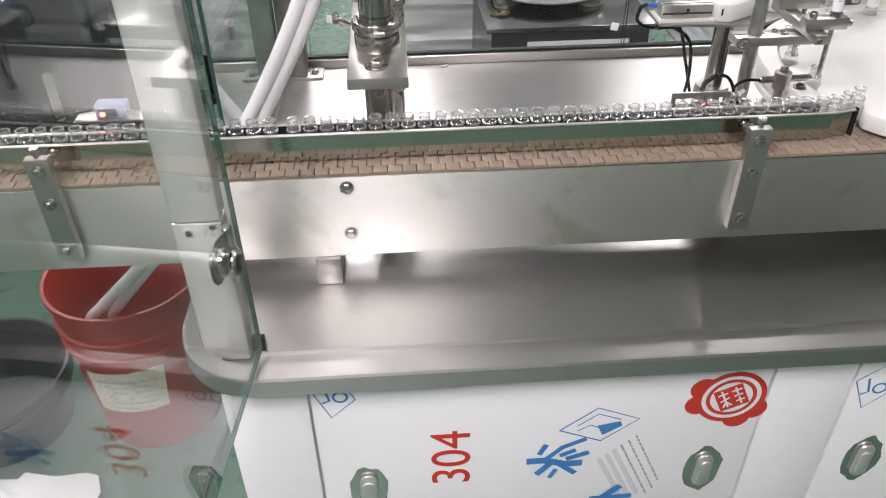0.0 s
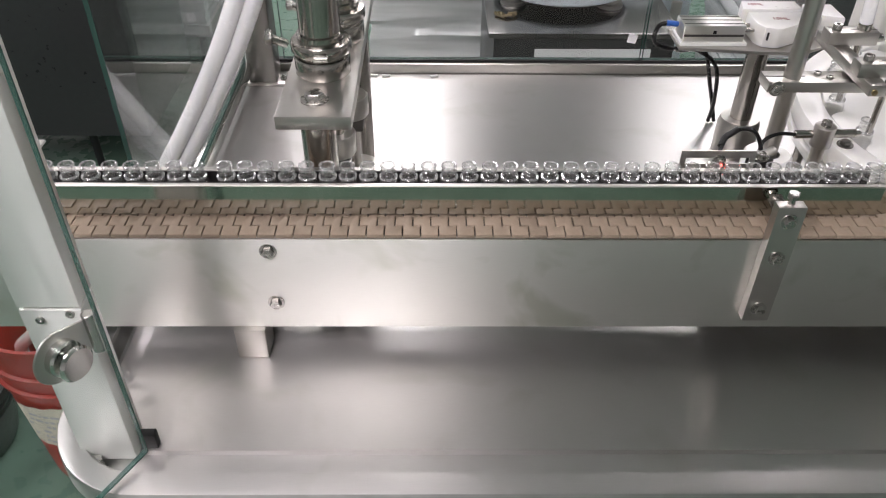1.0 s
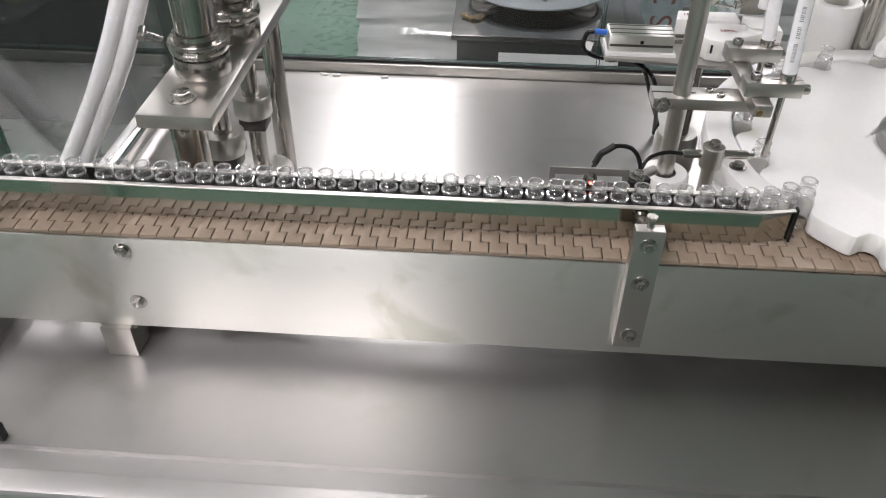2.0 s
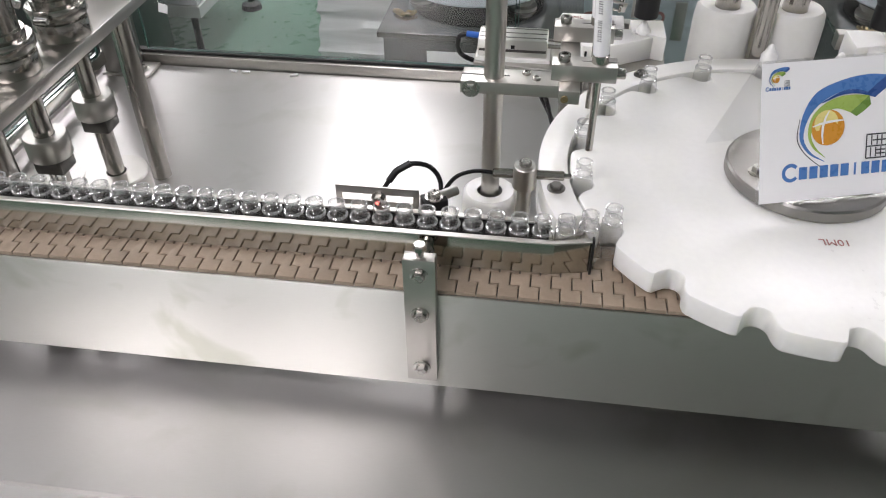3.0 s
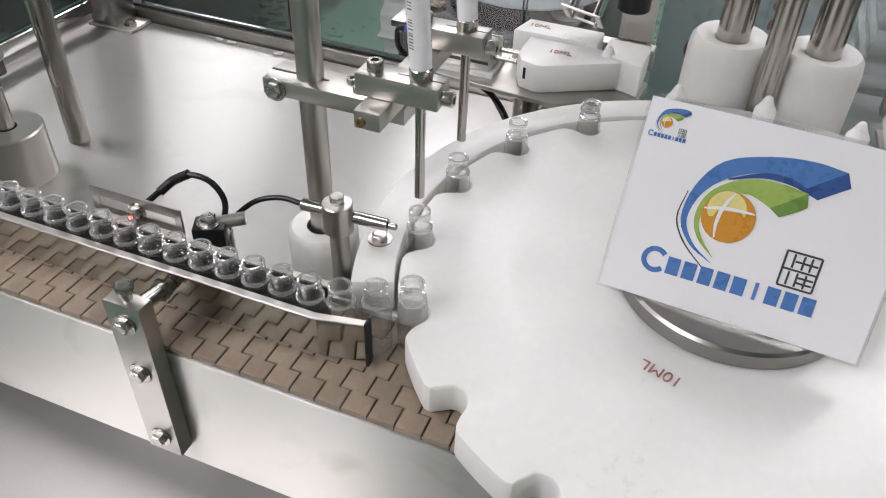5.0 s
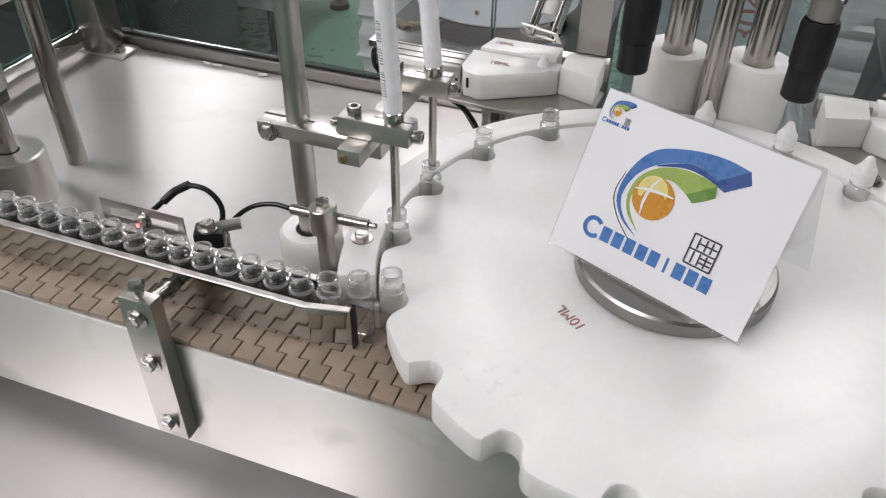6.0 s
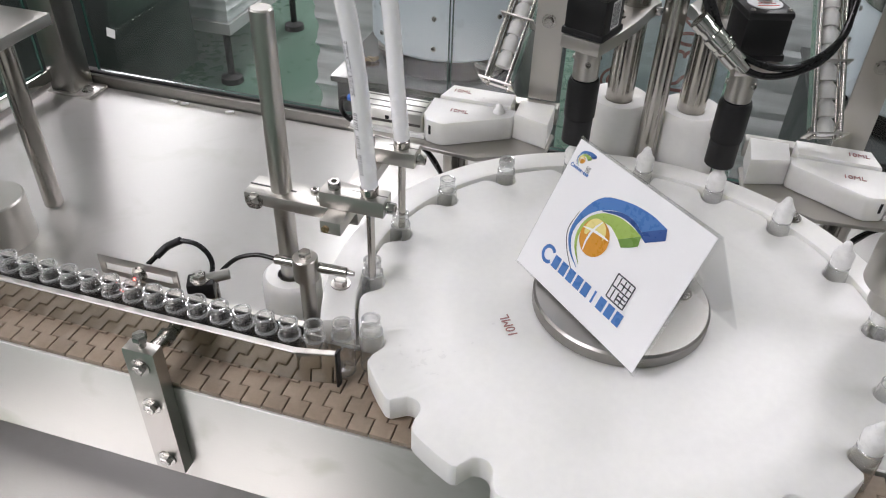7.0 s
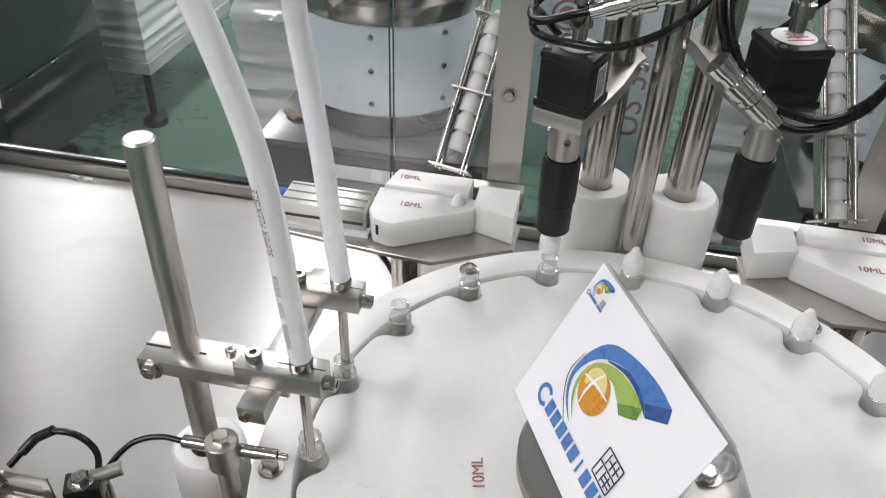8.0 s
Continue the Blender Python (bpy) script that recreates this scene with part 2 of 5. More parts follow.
def hose(points, r, steps=10, seg=14, bm=None):
    bm = bm or bmesh.new()
    path = smooth_path(points, steps)
    side, rings = None, []
    for i, c in enumerate(path):
        way = (path[min(i + 1, len(path) - 1)] - path[max(i - 1, 0)]).normalized()
        if side is None:
            side = way.orthogonal().normalized()
        side = (side - way * side.dot(way)).normalized()
        up = way.cross(side)
        rings.append([bm.verts.new(c + r * (math.cos(2 * math.pi * k / seg) * side + math.sin(2 * math.pi * k / seg) * up)) for k in range(seg)])
    for a, b in zip(rings, rings[1:]):
        for k in range(seg):
            bm.faces.new((a[k], a[(k + 1) % seg], b[(k + 1) % seg], b[k]))
    bm.faces.new(rings[0][::-1])
    bm.faces.new(rings[-1])
    return bm


def slab(outline, z0, z1, bevel=0.0, seg=2, bm=None, m=None):
    """A plate with the given (x, y) outline, counter-clockwise."""
    own = bmesh.new()
    f = own.faces.new([own.verts.new((x, y, z0)) for x, y in outline])
    if f.normal.z > 0 or f.calc_center_median().z is None:
        pass
    own.normal_update()
    r = bmesh.ops.extrude_face_region(own, geom=[f])
    for v in r["geom"]:
        if isinstance(v, bmesh.types.BMVert):
            v.co.z = z1
    bmesh.ops.recalc_face_normals(own, faces=own.faces)
    if bevel:
        es = [e for e in own.edges if abs(e.verts[0].co.z - e.verts[1].co.z) < 1e-7]
        bmesh.ops.bevel(own, geom=es, offset=bevel, segments=seg, affect="EDGES", profile=0.5, clamp_overlap=True)
    if m:
        put(own, m)
    if bm is None:
        return own
    tmp = bpy.data.meshes.new("join")
    own.to_mesh(tmp)
    own.free()
    bm.from_mesh(tmp)
    bpy.data.meshes.remove(tmp)
    return bm


def hex_bolt(r=0.007, h=0.005, washer=True, m=None, bm=None):
    """A hexagon head on a washer, standing on z = 0."""
    bm = bm or bmesh.new()
    m = m or Matrix()
    if washer:
        lathe([(0, 0), (r * 1.45, 0), (r * 1.45, 0.0012), (0, 0.0012)], 22, bm, m)
    z = 0.0012 if washer else 0
    lathe([(r, z), (r, z + h * 0.8), (r * 0.86, z + h), (0, z + h)], 6, bm, m)
    return bm


def socket_bolt(r=0.005, h=0.006, m=None, bm=None):
    return lathe([(r, 0), (r, h * 0.9), (r * 0.9, h), (r * 0.5, h), (r * 0.5, h * 0.45), (0, h * 0.45)], 20, bm, m)


def mesh_of(name, bm, material, smooth=40):
    me = bpy.data.meshes.new(name)
    bmesh.ops.recalc_face_normals(bm, faces=bm.faces)
    if smooth:
        for f in bm.faces:
            f.smooth = True
        for e in bm.edges:
            if len(e.link_faces) == 2 and e.calc_face_angle(0) > radians(smooth):
                e.smooth = False
    bm.to_mesh(me)
    bm.free()
    me.materials.append(material)
    return me


def part(name, bm, material, parent=None, label="", smooth=40):
    ob = new(name, mesh_of(name, bm, material, smooth))
    ob.parent = parent
    return tagged(ob, label) if label else ob


def thing(name, label, category, group="", kind="", at=None):
    ob = new(name)
    ob.empty_display_size = 0.02
    if at is not None:
        ob.matrix_world = at
    return tagged(ob, label, category, group, kind)


def single(name, bm, material, label, category, group="", kind="", smooth=40):
    return tagged(part(name, bm, material, None, "", smooth), label, category, group, kind)


def writing(name, text, size, m, material, parent, thick=0.0003):
    cu = bpy.data.curves.new(name, "FONT")
    cu.body, cu.size, cu.extrude, cu.align_x, cu.align_y = text, size, thick, "CENTER", "CENTER"
    tmp = bpy.data.objects.new("letters", cu)
    scene.collection.objects.link(tmp)
    me = bpy.data.meshes.new_from_object(tmp.evaluated_get(bpy.context.evaluated_depsgraph_get()))
    bpy.data.objects.remove(tmp)
    me.materials.clear()
    me.materials.append(material)
    ob = new(name, me)
    ob.parent, ob.matrix_local = parent, m
    return ob


# ---- the hall ----
X0, X1, Y0, Y1 = -6.0, 6.0, -4.5, 7.0
single("floor", box(X0, X1, Y0, Y1, FLOOR_Z - 0.1, FLOOR_Z), FLOOR_GREEN, "glossy green epoxy factory floor", "floor", kind="structure")
single("ceiling", box(X0, X1, Y0, Y1, CEIL_Z, CEIL_Z + 0.1), CEIL_PAINT, "plain white hall ceiling", "ceiling", kind="structure")
single("wall_north", box(X0, X1, Y1, Y1 + 0.15, FLOOR_Z, CEIL_Z), WALL_PAINT, "plain off-white hall wall", "wall", kind="structure")
single("wall_south", box(X0, X1, Y0 - 0.15, Y0, FLOOR_Z, CEIL_Z), WALL_PAINT, "plain off-white hall wall", "wall", kind="structure")
single("wall_west", box(X0 - 0.15, X0, Y0, Y1, FLOOR_Z, CEIL_Z), WALL_PAINT, "plain off-white hall wall", "wall", kind="structure")
single("wall_east", box(X1, X1 + 0.15, Y0, Y1, FLOOR_Z, CEIL_Z), WALL_PAINT, "plain off-white hall wall", "wall", kind="structure")
for lx, ly in LAMP_ROWS:
    pl = thing("ceiling_light", "white rectangular ceiling light panel, lit", "ceiling light", "ceiling lights", at=pose(lx, ly, CEIL_Z))
    part("frame", box(-0.3, 0.3, -0.6, 0.6, -0.03, 0.0, 0.004), GREY_PAINT, pl)
    part("diffuser", box(-0.275, 0.275, -0.575, 0.575, -0.036, -0.0305), LAMP_GLOW, pl, "glowing white diffuser")

# ---- main measures of the machine ----
TABLE_Z = 0.80
TRAY_Y = -0.138
LEFT_X, RIGHT_X, BACK_Y = -0.715, 1.35, 0.745
CHAIN_Z = 0.978
CX, CY = 0.3673, 0.187
POCKET_R, POCKETS = 0.2285, 18
DISC_Z = 1.008


def arc(cx, cy, r, a0, a1, n=8):
    return [(cx + r * math.cos(radians(a0 + (a1 - a0) * k / n)), cy + r * math.sin(radians(a0 + (a1 - a0) * k / n))) for k in range(n + 1)]


def machine_table():
    """Cabinet, doors and the folded steel top with its drip rim."""
    t = thing("machine_table", "brushed stainless steel machine table with a drip rim and film-covered cabinet", "machine table")
    # top sheet, its left front corner rounded
    rad = 0.05
    inner = arc(LEFT_X + 0.012 + rad, TRAY_Y + rad, rad, 180, 270) + [(RIGHT_X, TRAY_Y), (RIGHT_X, BACK_Y), (LEFT_X + 0.012, BACK_Y)]
    part("top_sheet", slab(inner, TABLE_Z - 0.012, TABLE_Z), STEEL_SHEET, t, smooth=0)
    # the rim: a profile swept round the front left corner
    prof = [(0.0, 0.0), (0.002, -0.0045), (0.029, -0.0055), (0.032, -0.003), (0.038, 0.015), (0.0405, 0.0185), (0.060, 0.0178),
            (0.0645, 0.0168), (0.066, 0.013), (0.066, -0.012), (0.0635, -0.014), (0.05, -0.014)]

    cx, cy = LEFT_X + 0.012 + rad, TRAY_Y + rad

    def spot(d, z, k):
        # k runs along the left side, round the corner and along the front
        d2 = d * 0.85
        if k <= 1:
            return Vector((LEFT_X + 0.012 - d2, BACK_Y if k == 0 else cy + 0.004, TABLE_Z + z))
        if k >= 15:
            return Vector((RIGHT_X if k == 16 else cx + 0.004, TRAY_Y - d, TABLE_Z + z))
        w = (k - 2) / 12
        a = radians(180 + 90 * w)
        return Vector((cx + (rad + d2) * math.cos(a), cy + (rad + d) * math.sin(a), TABLE_Z + z))

    bm = bmesh.new()
    rows = [[bm.verts.new(spot(d, z, k)) for d, z in prof] for k in range(17)]
    for a, b in zip(rows, rows[1:]):
        for i in range(len(prof) - 1):
            bm.faces.new((a[i], b[i], b[i + 1], a[i + 1]))
    part("drip_rim", bm, STEEL_SHEET, t, "bright folded drip rim", smooth=14)
    # cabinet behind the film
    CF = -0.172
    part("cabinet_body", box(-0.705, 1.30, CF + 0.006, BACK_Y - 0.02, FLOOR_Z + 0.06, TABLE_Z - 0.0125), STEEL_PLATE, t)
    for x0, x1, nm in ((-0.705, -0.598, "filler_panel"), (-0.594, 0.013, "door"), (0.017, 0.128, "filler_panel"), (0.132, 0.74, "door"), (0.744, 1.30, "door")):
        d = part(nm, box(x0, x1, CF - 0.006, CF + 0.0055, FLOOR_Z + 0.08, 0.766, 0.0015), FILM_WHITE, t, "panel still in white protective film")
        if nm == "door":
            film_prints(d, x0, x1, CF - 0.006)
    for fx in (-0.66, 0.2, 1.25):
        for fy in (-0.1, 0.66):
            part("levelling_foot", lathe([(0, 0), (0.03, 0), (0.03, 0.012), (0.01, 0.02), (0.01, 0.06), (0, 0.06)], 20, m=pose(fx, fy, FLOOR_Z)), BLACK_PLASTIC, t)
    return t


def stroke(points, w, m, bm, thick=0.0005):
    """A flat band of ink along the points, in the plane of m."""
    n = len(points)
    left, right = [], []
    for i, (x, y) in enumerate(points):
        ax, ay = points[max(i - 1, 0)]
        bx, by = points[min(i + 1, n - 1)]
        L = math.hypot(bx - ax, by - ay) or 1
        ww = w[i] if isinstance(w, (list, tuple)) else w
        nx, ny = -(by - ay) / L * ww / 2, (bx - ax) / L * ww / 2
        left.append((x + nx, y + ny))
        right.append((x - nx, y - ny))
    lv = [bm.verts.new(m @ Vector((x, y, thick))) for x, y in left]
    rv = [bm.verts.new(m @ Vector((x, y, thick))) for x, y in right]
    for i in range(n - 1):
        bm.faces.new((lv[i], rv[i], rv[i + 1], lv[i + 1]))
    return bm


def film_prints(door, x0, x1, y):
    """What is printed on the film of one door: grade mark, emblems, lines of small print, and the latches."""
    face = Matrix(((1, 0, 0, 0), (0, 0, -1, y), (0, 1, 0, 0.015), (0, 0, 0, 1)))
    o = x0 + 0.594
    up = face @ pose(-0.411 + o, 0.603, 0.0006, 0, 0, 90)
    writing("grade_mark", "304", 0.078, up, RED_INK, door)
    lay = 0.0
    # a brush-like emblem
    for pts, w in (([(-0.045, -0.004), (-0.02, 0.0), (0.01, -0.006), (0.036, -0.002)], 0.013), ([(-0.03, 0.012), (-0.024, 0.034)], 0.008),
                   ([(-0.018, 0.004), (0.0, 0.03), (0.03, 0.05)], 0.008), ([(0.0, 0.012), (0.02, 0.026)], 0.008), ([(0.01, 0.006), (0.04, 0.022)], 0.009),
                   ([(-0.01, -0.004), (-0.026, -0.03)], 0.010), ([(0.004, -0.006), (0.03, -0.024)], 0.009), ([(0.0, -0.016), (-0.006, -0.036)], 0.007)):
        lay += 0.00025
        part("blue_brush_stroke", stroke(pts, w, face @ pose(-0.262 + o, 0.583, lay, 0, 0, -8), bmesh.new()), BLUE_INK, door)
    for pts, w in (([(-0.03, -0.02), (0.03, 0.01)], 0.012), ([(-0.02, 0.0), (0.04, -0.02)], 0.010)):
        lay += 0.00025
        part("blue_brush_stroke", stroke(pts, w, face @ pose(-0.19 + o, 0.50, lay, 0, 0, 20), bmesh.new()), BLUE_INK, door)
    # red seal
    bm = bmesh.new()
    c = face @ pose(-0.035 + o, 0.695, 0)
    def disc_(x, y, r, z, bm_):
        bm_.faces.new([bm_.verts.new(c @ Vector((x + r * math.cos(2 * math.pi * q / 36), y + r * math.sin(2 * math.pi * q / 36), z))) for q in range(36)])
        return bm_

    part("red_seal", disc_(0, 0, 0.048, 0.0006, bm), RED_INK, door, "round red seal emblem")
    for ang, z in ((155, 0.0002), (195, 0.0003), (-35, 0.0004), (-70, 0.0005)):
        part("seal_lobe", disc_(0.044 * math.cos(radians(ang)), 0.044 * math.sin(radians(ang)), 0.019, z, bmesh.new()), RED_INK, door)
    part("seal_ring", stroke(arc(0, 0, 0.0375, 0, 360, 40), 0.006, c, bmesh.new(), 0.0009), FILM_WHITE, door)
    part("seal_field", disc_(0, 0, 0.029, 0.0009, bmesh.new()), FILM_WHITE, door)
    turn = c @ pose(0, 0, 0.0006, 0, 0, 25)
    part("seal_square", stroke([(-0.020, 0), (0.020, 0)], 0.042, turn, bmesh.new()), RED_INK, door)
    for n_, (p, q) in enumerate((((-0.016, 0.011), (-0.002, 0.011)), ((-0.009, 0.018), (-0.009, -0.016)), ((-0.016, -0.002), (-0.002, 0.002)), ((-0.015, -0.014), (-0.009, -0.004)), ((-0.009, -0.004), (-0.003, -0.014)),
                                 ((0.003, 0.012), (0.017, 0.012)), ((0.010, 0.018), (0.010, 0.004)), ((0.004, 0.002), (0.016, 0.002)), ((0.010, -0.002), (0.010, -0.016)), ((0.004, -0.008), (0.016, -0.008)))):
        part("seal_bar", stroke([p, q], 0.0028, turn @ pose(0, 0, 0.0003 + 0.0001 * n_), bmesh.new()), FILM_WHITE, door)
    # blue diamond with an outline only
    bm = bmesh.new()
    c = face @ pose(-0.210 + o, 0.655, 0, 0, 0, 8)
    stroke([(-0.055, 0), (0, 0.034), (0.055, 0), (0, -0.034), (-0.055, 0)], 0.0022, c, bm)
    stroke([(-0.03, 0.004), (0.0, 0.022), (0.03, 0.004)], 0.0018, c, bm)
    stroke([(0.0, -0.012), (0.03, -0.004)], [0.022, 0.010], c, bm)
    stroke([(-0.03, -0.006), (-0.012, 0.002), (0.004, -0.01)], 0.0016, c, bm)
    part("blue_diamond", bm, BLUE_INK, door, "blue outlined diamond emblem")
    bm = bmesh.new()
    c2 = face @ pose(-0.566 + o, 0.742 if x0 < 0 else 0.700, 0)
    stroke([(-0.027, 0.012), (0.006, 0.040), (0.029, -0.010), (-0.004, -0.042), (-0.027, 0.012)], 0.002, c2, bm)
    stroke([(-0.010, 0.016), (-0.004, -0.010), (-0.014, -0.014)], 0.0035, c2, bm)
    stroke(arc(0.010, -0.004, 0.009, 0, 360, 16), 0.0032, c2, bm, 0.0006)
    part("corner_diamond", bm, BLUE_INK, door, "blue outlined diamond emblem")
    bm = bmesh.new()
    rnd = random.Random(5 + int(x0 * 100))
    for row in range(6):
        line = face @ pose(-0.203 + o + 0.0095 * row, 0.582 + 0.0092 * row, 0, 0, 0, -66)
        x, big = 0.0, row < 3
        while x < 0.115:
            w = 0.0062 if big else rnd.uniform(0.004, 0.013)
            for q in ((-0.0026, 0.0002, 0.0026) if big else (0.0,)):
                stroke([(x, q), (x + w, q)], 0.0011 if big else 0.0030, line, bm)
            x += w + 0.0022
    part("small_print", bm, GREY_INK, door, "lines of small grey print")
    # latches: the film is cut away round each
    for lx in ((-0.531, -0.047) if x0 < 0 else (x0 + 0.06, x1 - 0.06)):
        bm = bmesh.new()
        pts = [((0.028 + 0.002 * math.sin(3 * q + lx * 40)) * math.cos(q * math.pi / 9), (0.049 + 0.004 * math.sin(2 * q + lx * 30)) * math.sin(q * math.pi / 9) - 0.003) for q in range(18)]
        bm.faces.new([bm.verts.new(face @ Vector((lx + a, 0.548 + b, 0.0004))) for a, b in pts])
        part("bare_patch", bm, STEEL_MIRROR, door, "bare steel where the film is cut away", smooth=0)
        lat = part("latch", slab(arc(lx, 0.548 + 0.018, 0.0125, 0, 180, 10) + arc(lx, 0.548 - 0.024, 0.0125, 180, 360, 10), 0.0006, 0.006, 0.002, m=face), LATCH, door, "satin chrome paddle latch")
        part("paddle", slab(arc(lx, 0.548 + 0.012, 0.0085, 0, 180, 10) + arc(lx, 0.548 - 0.02, 0.0085, 180, 360, 10), 0.0062, 0.010, 0.002, m=face), LATCH, lat)


machine_table()


# ---- conveyor ----
CONV_L, CONV_R = -1.55, 1.25


def conveyor():
    c = thing("conveyor", "stainless steel conveyor frame with bolted side plates", "conveyor")
    part("front_plate", box(CONV_L, CONV_R, 0.0, 0.003, 0.846, CHAIN_Z - 0.0062, 0.0006), STEEL_PLATE, c, "plain satin steel side plate")
    part("back_plate", box(CONV_L, CONV_R, 0.090, 0.093, 0.846, CHAIN_Z + 0.001, 0.0006), STEEL_PLATE, c)
    part("slide_bed", box(CONV_L, CONV_R, 0.0035, 0.0895, 0.955, 0.9685), DARK_STEEL, c)
    for bx in (-0.536, 0.62):
        for bz in (0.957, 0.884):
            part("bolt", hex_bolt(0.0065, 0.005, m=pose(bx, 0, bz, 90)), BOLT, c)
    for fx in (-0.575, 0.55):
        part("foot_block", box(fx - 0.014, fx + 0.022, -0.006, 0.030, TABLE_Z + 0.0005, 0.8455, 0.0015), STEEL_BAR, c)
        part("foot_block", box(fx - 0.014, fx + 0.022, 0.066, 0.096, TABLE_Z + 0.0005, 0.8455, 0.0015), STEEL_BAR, c)
    for gx in (-0.20, 0.25):
        part("cross_tie", box(gx - 0.03, gx + 0.03, 0.0035, 0.0895, 0.87, 0.90), DARK_STEEL, c)
    return c


conveyor()

PITCH = 0.01905


def link_mesh():
    """One link of the belt: fingers that mesh with its neighbours."""
    g, h, q = 0.00055, PITCH / 2, 0.0042
    ys = [0.0012, 0.0175, 0.034, 0.0505, 0.067, 0.0865]
    right = [(1 if k % 2 == 0 else -1) * q for k in range(5)]
    pts = []
    for k in range(5):
        x = h + right[k] - g
        e0 = g if (k and right[k] > 0) else (-g if k else 0)
        e1 = -g if (k < 4 and right[k] > 0) else (g if k < 4 else 0)
        pts += [(x, ys[k] + e0), (x, ys[k + 1] + e1)]
    left = []
    for k in range(5):
        x = -h + right[k] + g
        e0 = -g if (k and right[k] > 0) else (g if k else 0)
        e1 = g if (k < 4 and right[k] > 0) else (-g if k < 4 else 0)
        left += [(x, ys[k] - e0 * 0), (x, ys[k + 1] + e1 * 0)]
    bm = slab(pts + left[::-1], CHAIN_Z - 0.005, CHAIN_Z, 0.0009, 2)
    return mesh_of("link", bm, CHAIN, 30)


chain = thing("conveyor_chain", "tan plastic slat chain with interlocking links", "conveyor chain")
LINK = link_mesh()
for k in range(int((1.2 + 2.0) / PITCH)):
    ln = new("link", LINK)
    ln.parent, ln.location = chain, (-2.0 + k * PITCH, 0, 0)
part("chain_pin", bar_to((-2.0, 0.0052, CHAIN_Z - 0.0065), (1.2, 0.0052, CHAIN_Z - 0.0065), 0.0014, 8), PIN, chain)

RAIL_Z0, RAIL_Z1 = 0.9815, 1.018


def guide_rails():
    f = thing("front_guide_rail", "polished steel guide rail with a bent end and black tip strip", "guide rail")
    out = [(-1.5, 0.0335), (0.117, 0.0335), (0.151, 0.0405), (0.1505, 0.0425), (0.1165, 0.0355), (-1.5, 0.0355)]
    part("rail_sheet", slab(out, RAIL_Z0, RAIL_Z1), RAIL_STEEL, f, "mirror-bright rail sheet", smooth=0)
    lip = [(-1.5, 0.0300), (0.117, 0.0300), (0.1515, 0.0372), (0.151, 0.0425), (0.1165, 0.0357), (-1.5, 0.0357)]
    part("rail_lip", slab(lip, RAIL_Z1, RAIL_Z1 + 0.0018, 0.0004, 1), STEEL_BAR, f, "bright top lip", smooth=0)
    part("tip_strip", box(0.1507, 0.1532, 0.0365, 0.0432, RAIL_Z0, RAIL_Z1 + 0.004, 0.0006), BLACK_PLASTIC, f, "black edge strip")
    b = thing("back_guide_rail", "steel guide rail lined with a dark strip", "guide rail")
    part("rail_sheet", box(-1.5, 0.112, 0.0615, 0.0635, RAIL_Z0, RAIL_Z1), STEEL_BAR, b)
    part("liner", box(-1.5, 0.112, 0.0598, 0.0612, RAIL_Z0 + 0.004, RAIL_Z1), RUBBER_AND_SHADE, b, "dark liner strip")
    part("rail_lip", box(-1.5, 0.112, 0.0600, 0.0662, RAIL_Z1 + 0.0002, RAIL_Z1 + 0.002, 0.0004, 1), STEEL_BAR, b)
    # no real part: a dark strip added for the shade behind the front rail
    part("shade_strip", box(-1.5, 0.105, 0.0362, 0.0372, RAIL_Z0 + 0.004, RAIL_Z1 - 0.0005), RUBBER_AND_SHADE, f, "dark strip standing in for shade inside the rail")


guide_rails()


def rail_bracket(x):
    b = thing("rail_bracket", "flat steel bracket bar bolted to the conveyor side", "bracket", "rail brackets", at=pose(x, 0, 0))
    bar = slab([(-0.0145, -0.0135), (0.0145, -0.0135), (0.0145, -0.0005), (-0.0145, -0.0005)], 0.868, 1.024, 0.0015, 2)
    part("bar", bar, STEEL_BAR, b)
    for z in (1.007, 0.959, 0.887):
        part("bolt", hex_bolt(0.0059, 0.005, m=pose(0, -0.0136, z, 90)), BOLT, b)
    part("arm", bar_to((0, -0.006, 1.012), (0, 0.033, 1.004), 0.0058, 20), STEEL_ROD, b)
    part("arm_nut", lathe([(0, 0), (0.0085, 0), (0.0085, 0.004), (0, 0.004)], 6, m=between((0, 0.022, 1.0065), (0, 0.033, 1.004))), BOLT, b)
    part("set_bolt", hex_bolt(0.0062, 0.006, False, m=pose(0, -0.006, 1.031)), BOLT, b)
    part("set_shank", rod(0.0038, 1.022, 1.032, 16, m=pose(0, -0.006, 0)), BOLT, b)


for bx in (0.0, -0.911):
    rail_bracket(bx)


# ---- index wheel ----
def wheel_outline(r_out, bite):
    """A rim with a round pocket at each station and a long easy run-in on one side."""
    pts = []
    step = 360 / POCKETS
    for k in range(POCKETS):
        a = 10 + step * k
        ca, sa = math.cos(radians(a)), math.sin(radians(a))
        for u in np.linspace(-0.5, 0.5, 25)[:-1]:
            th = a + u * step
            r = r_out
            # distance along the rim from the pocket's middle
            s = radians(u * step) * POCKET_R
            w = bite
            if abs(s) < w:
                r = min(r, POCKET_R - math.sqrt(w * w - s * s) * 0.98)
            elif 0 < s < w + 0.012:
                r = r_out - 0.011 * (1 - (s - w) / 0.012) ** 2
            elif -w - 0.006 < s < 0:
                r = r_out - 0.004 * (1 - (-s - w) / 0.006) ** 2
            pts.append((r * math.cos(radians(th)), r * math.sin(radians(th))))
    return pts


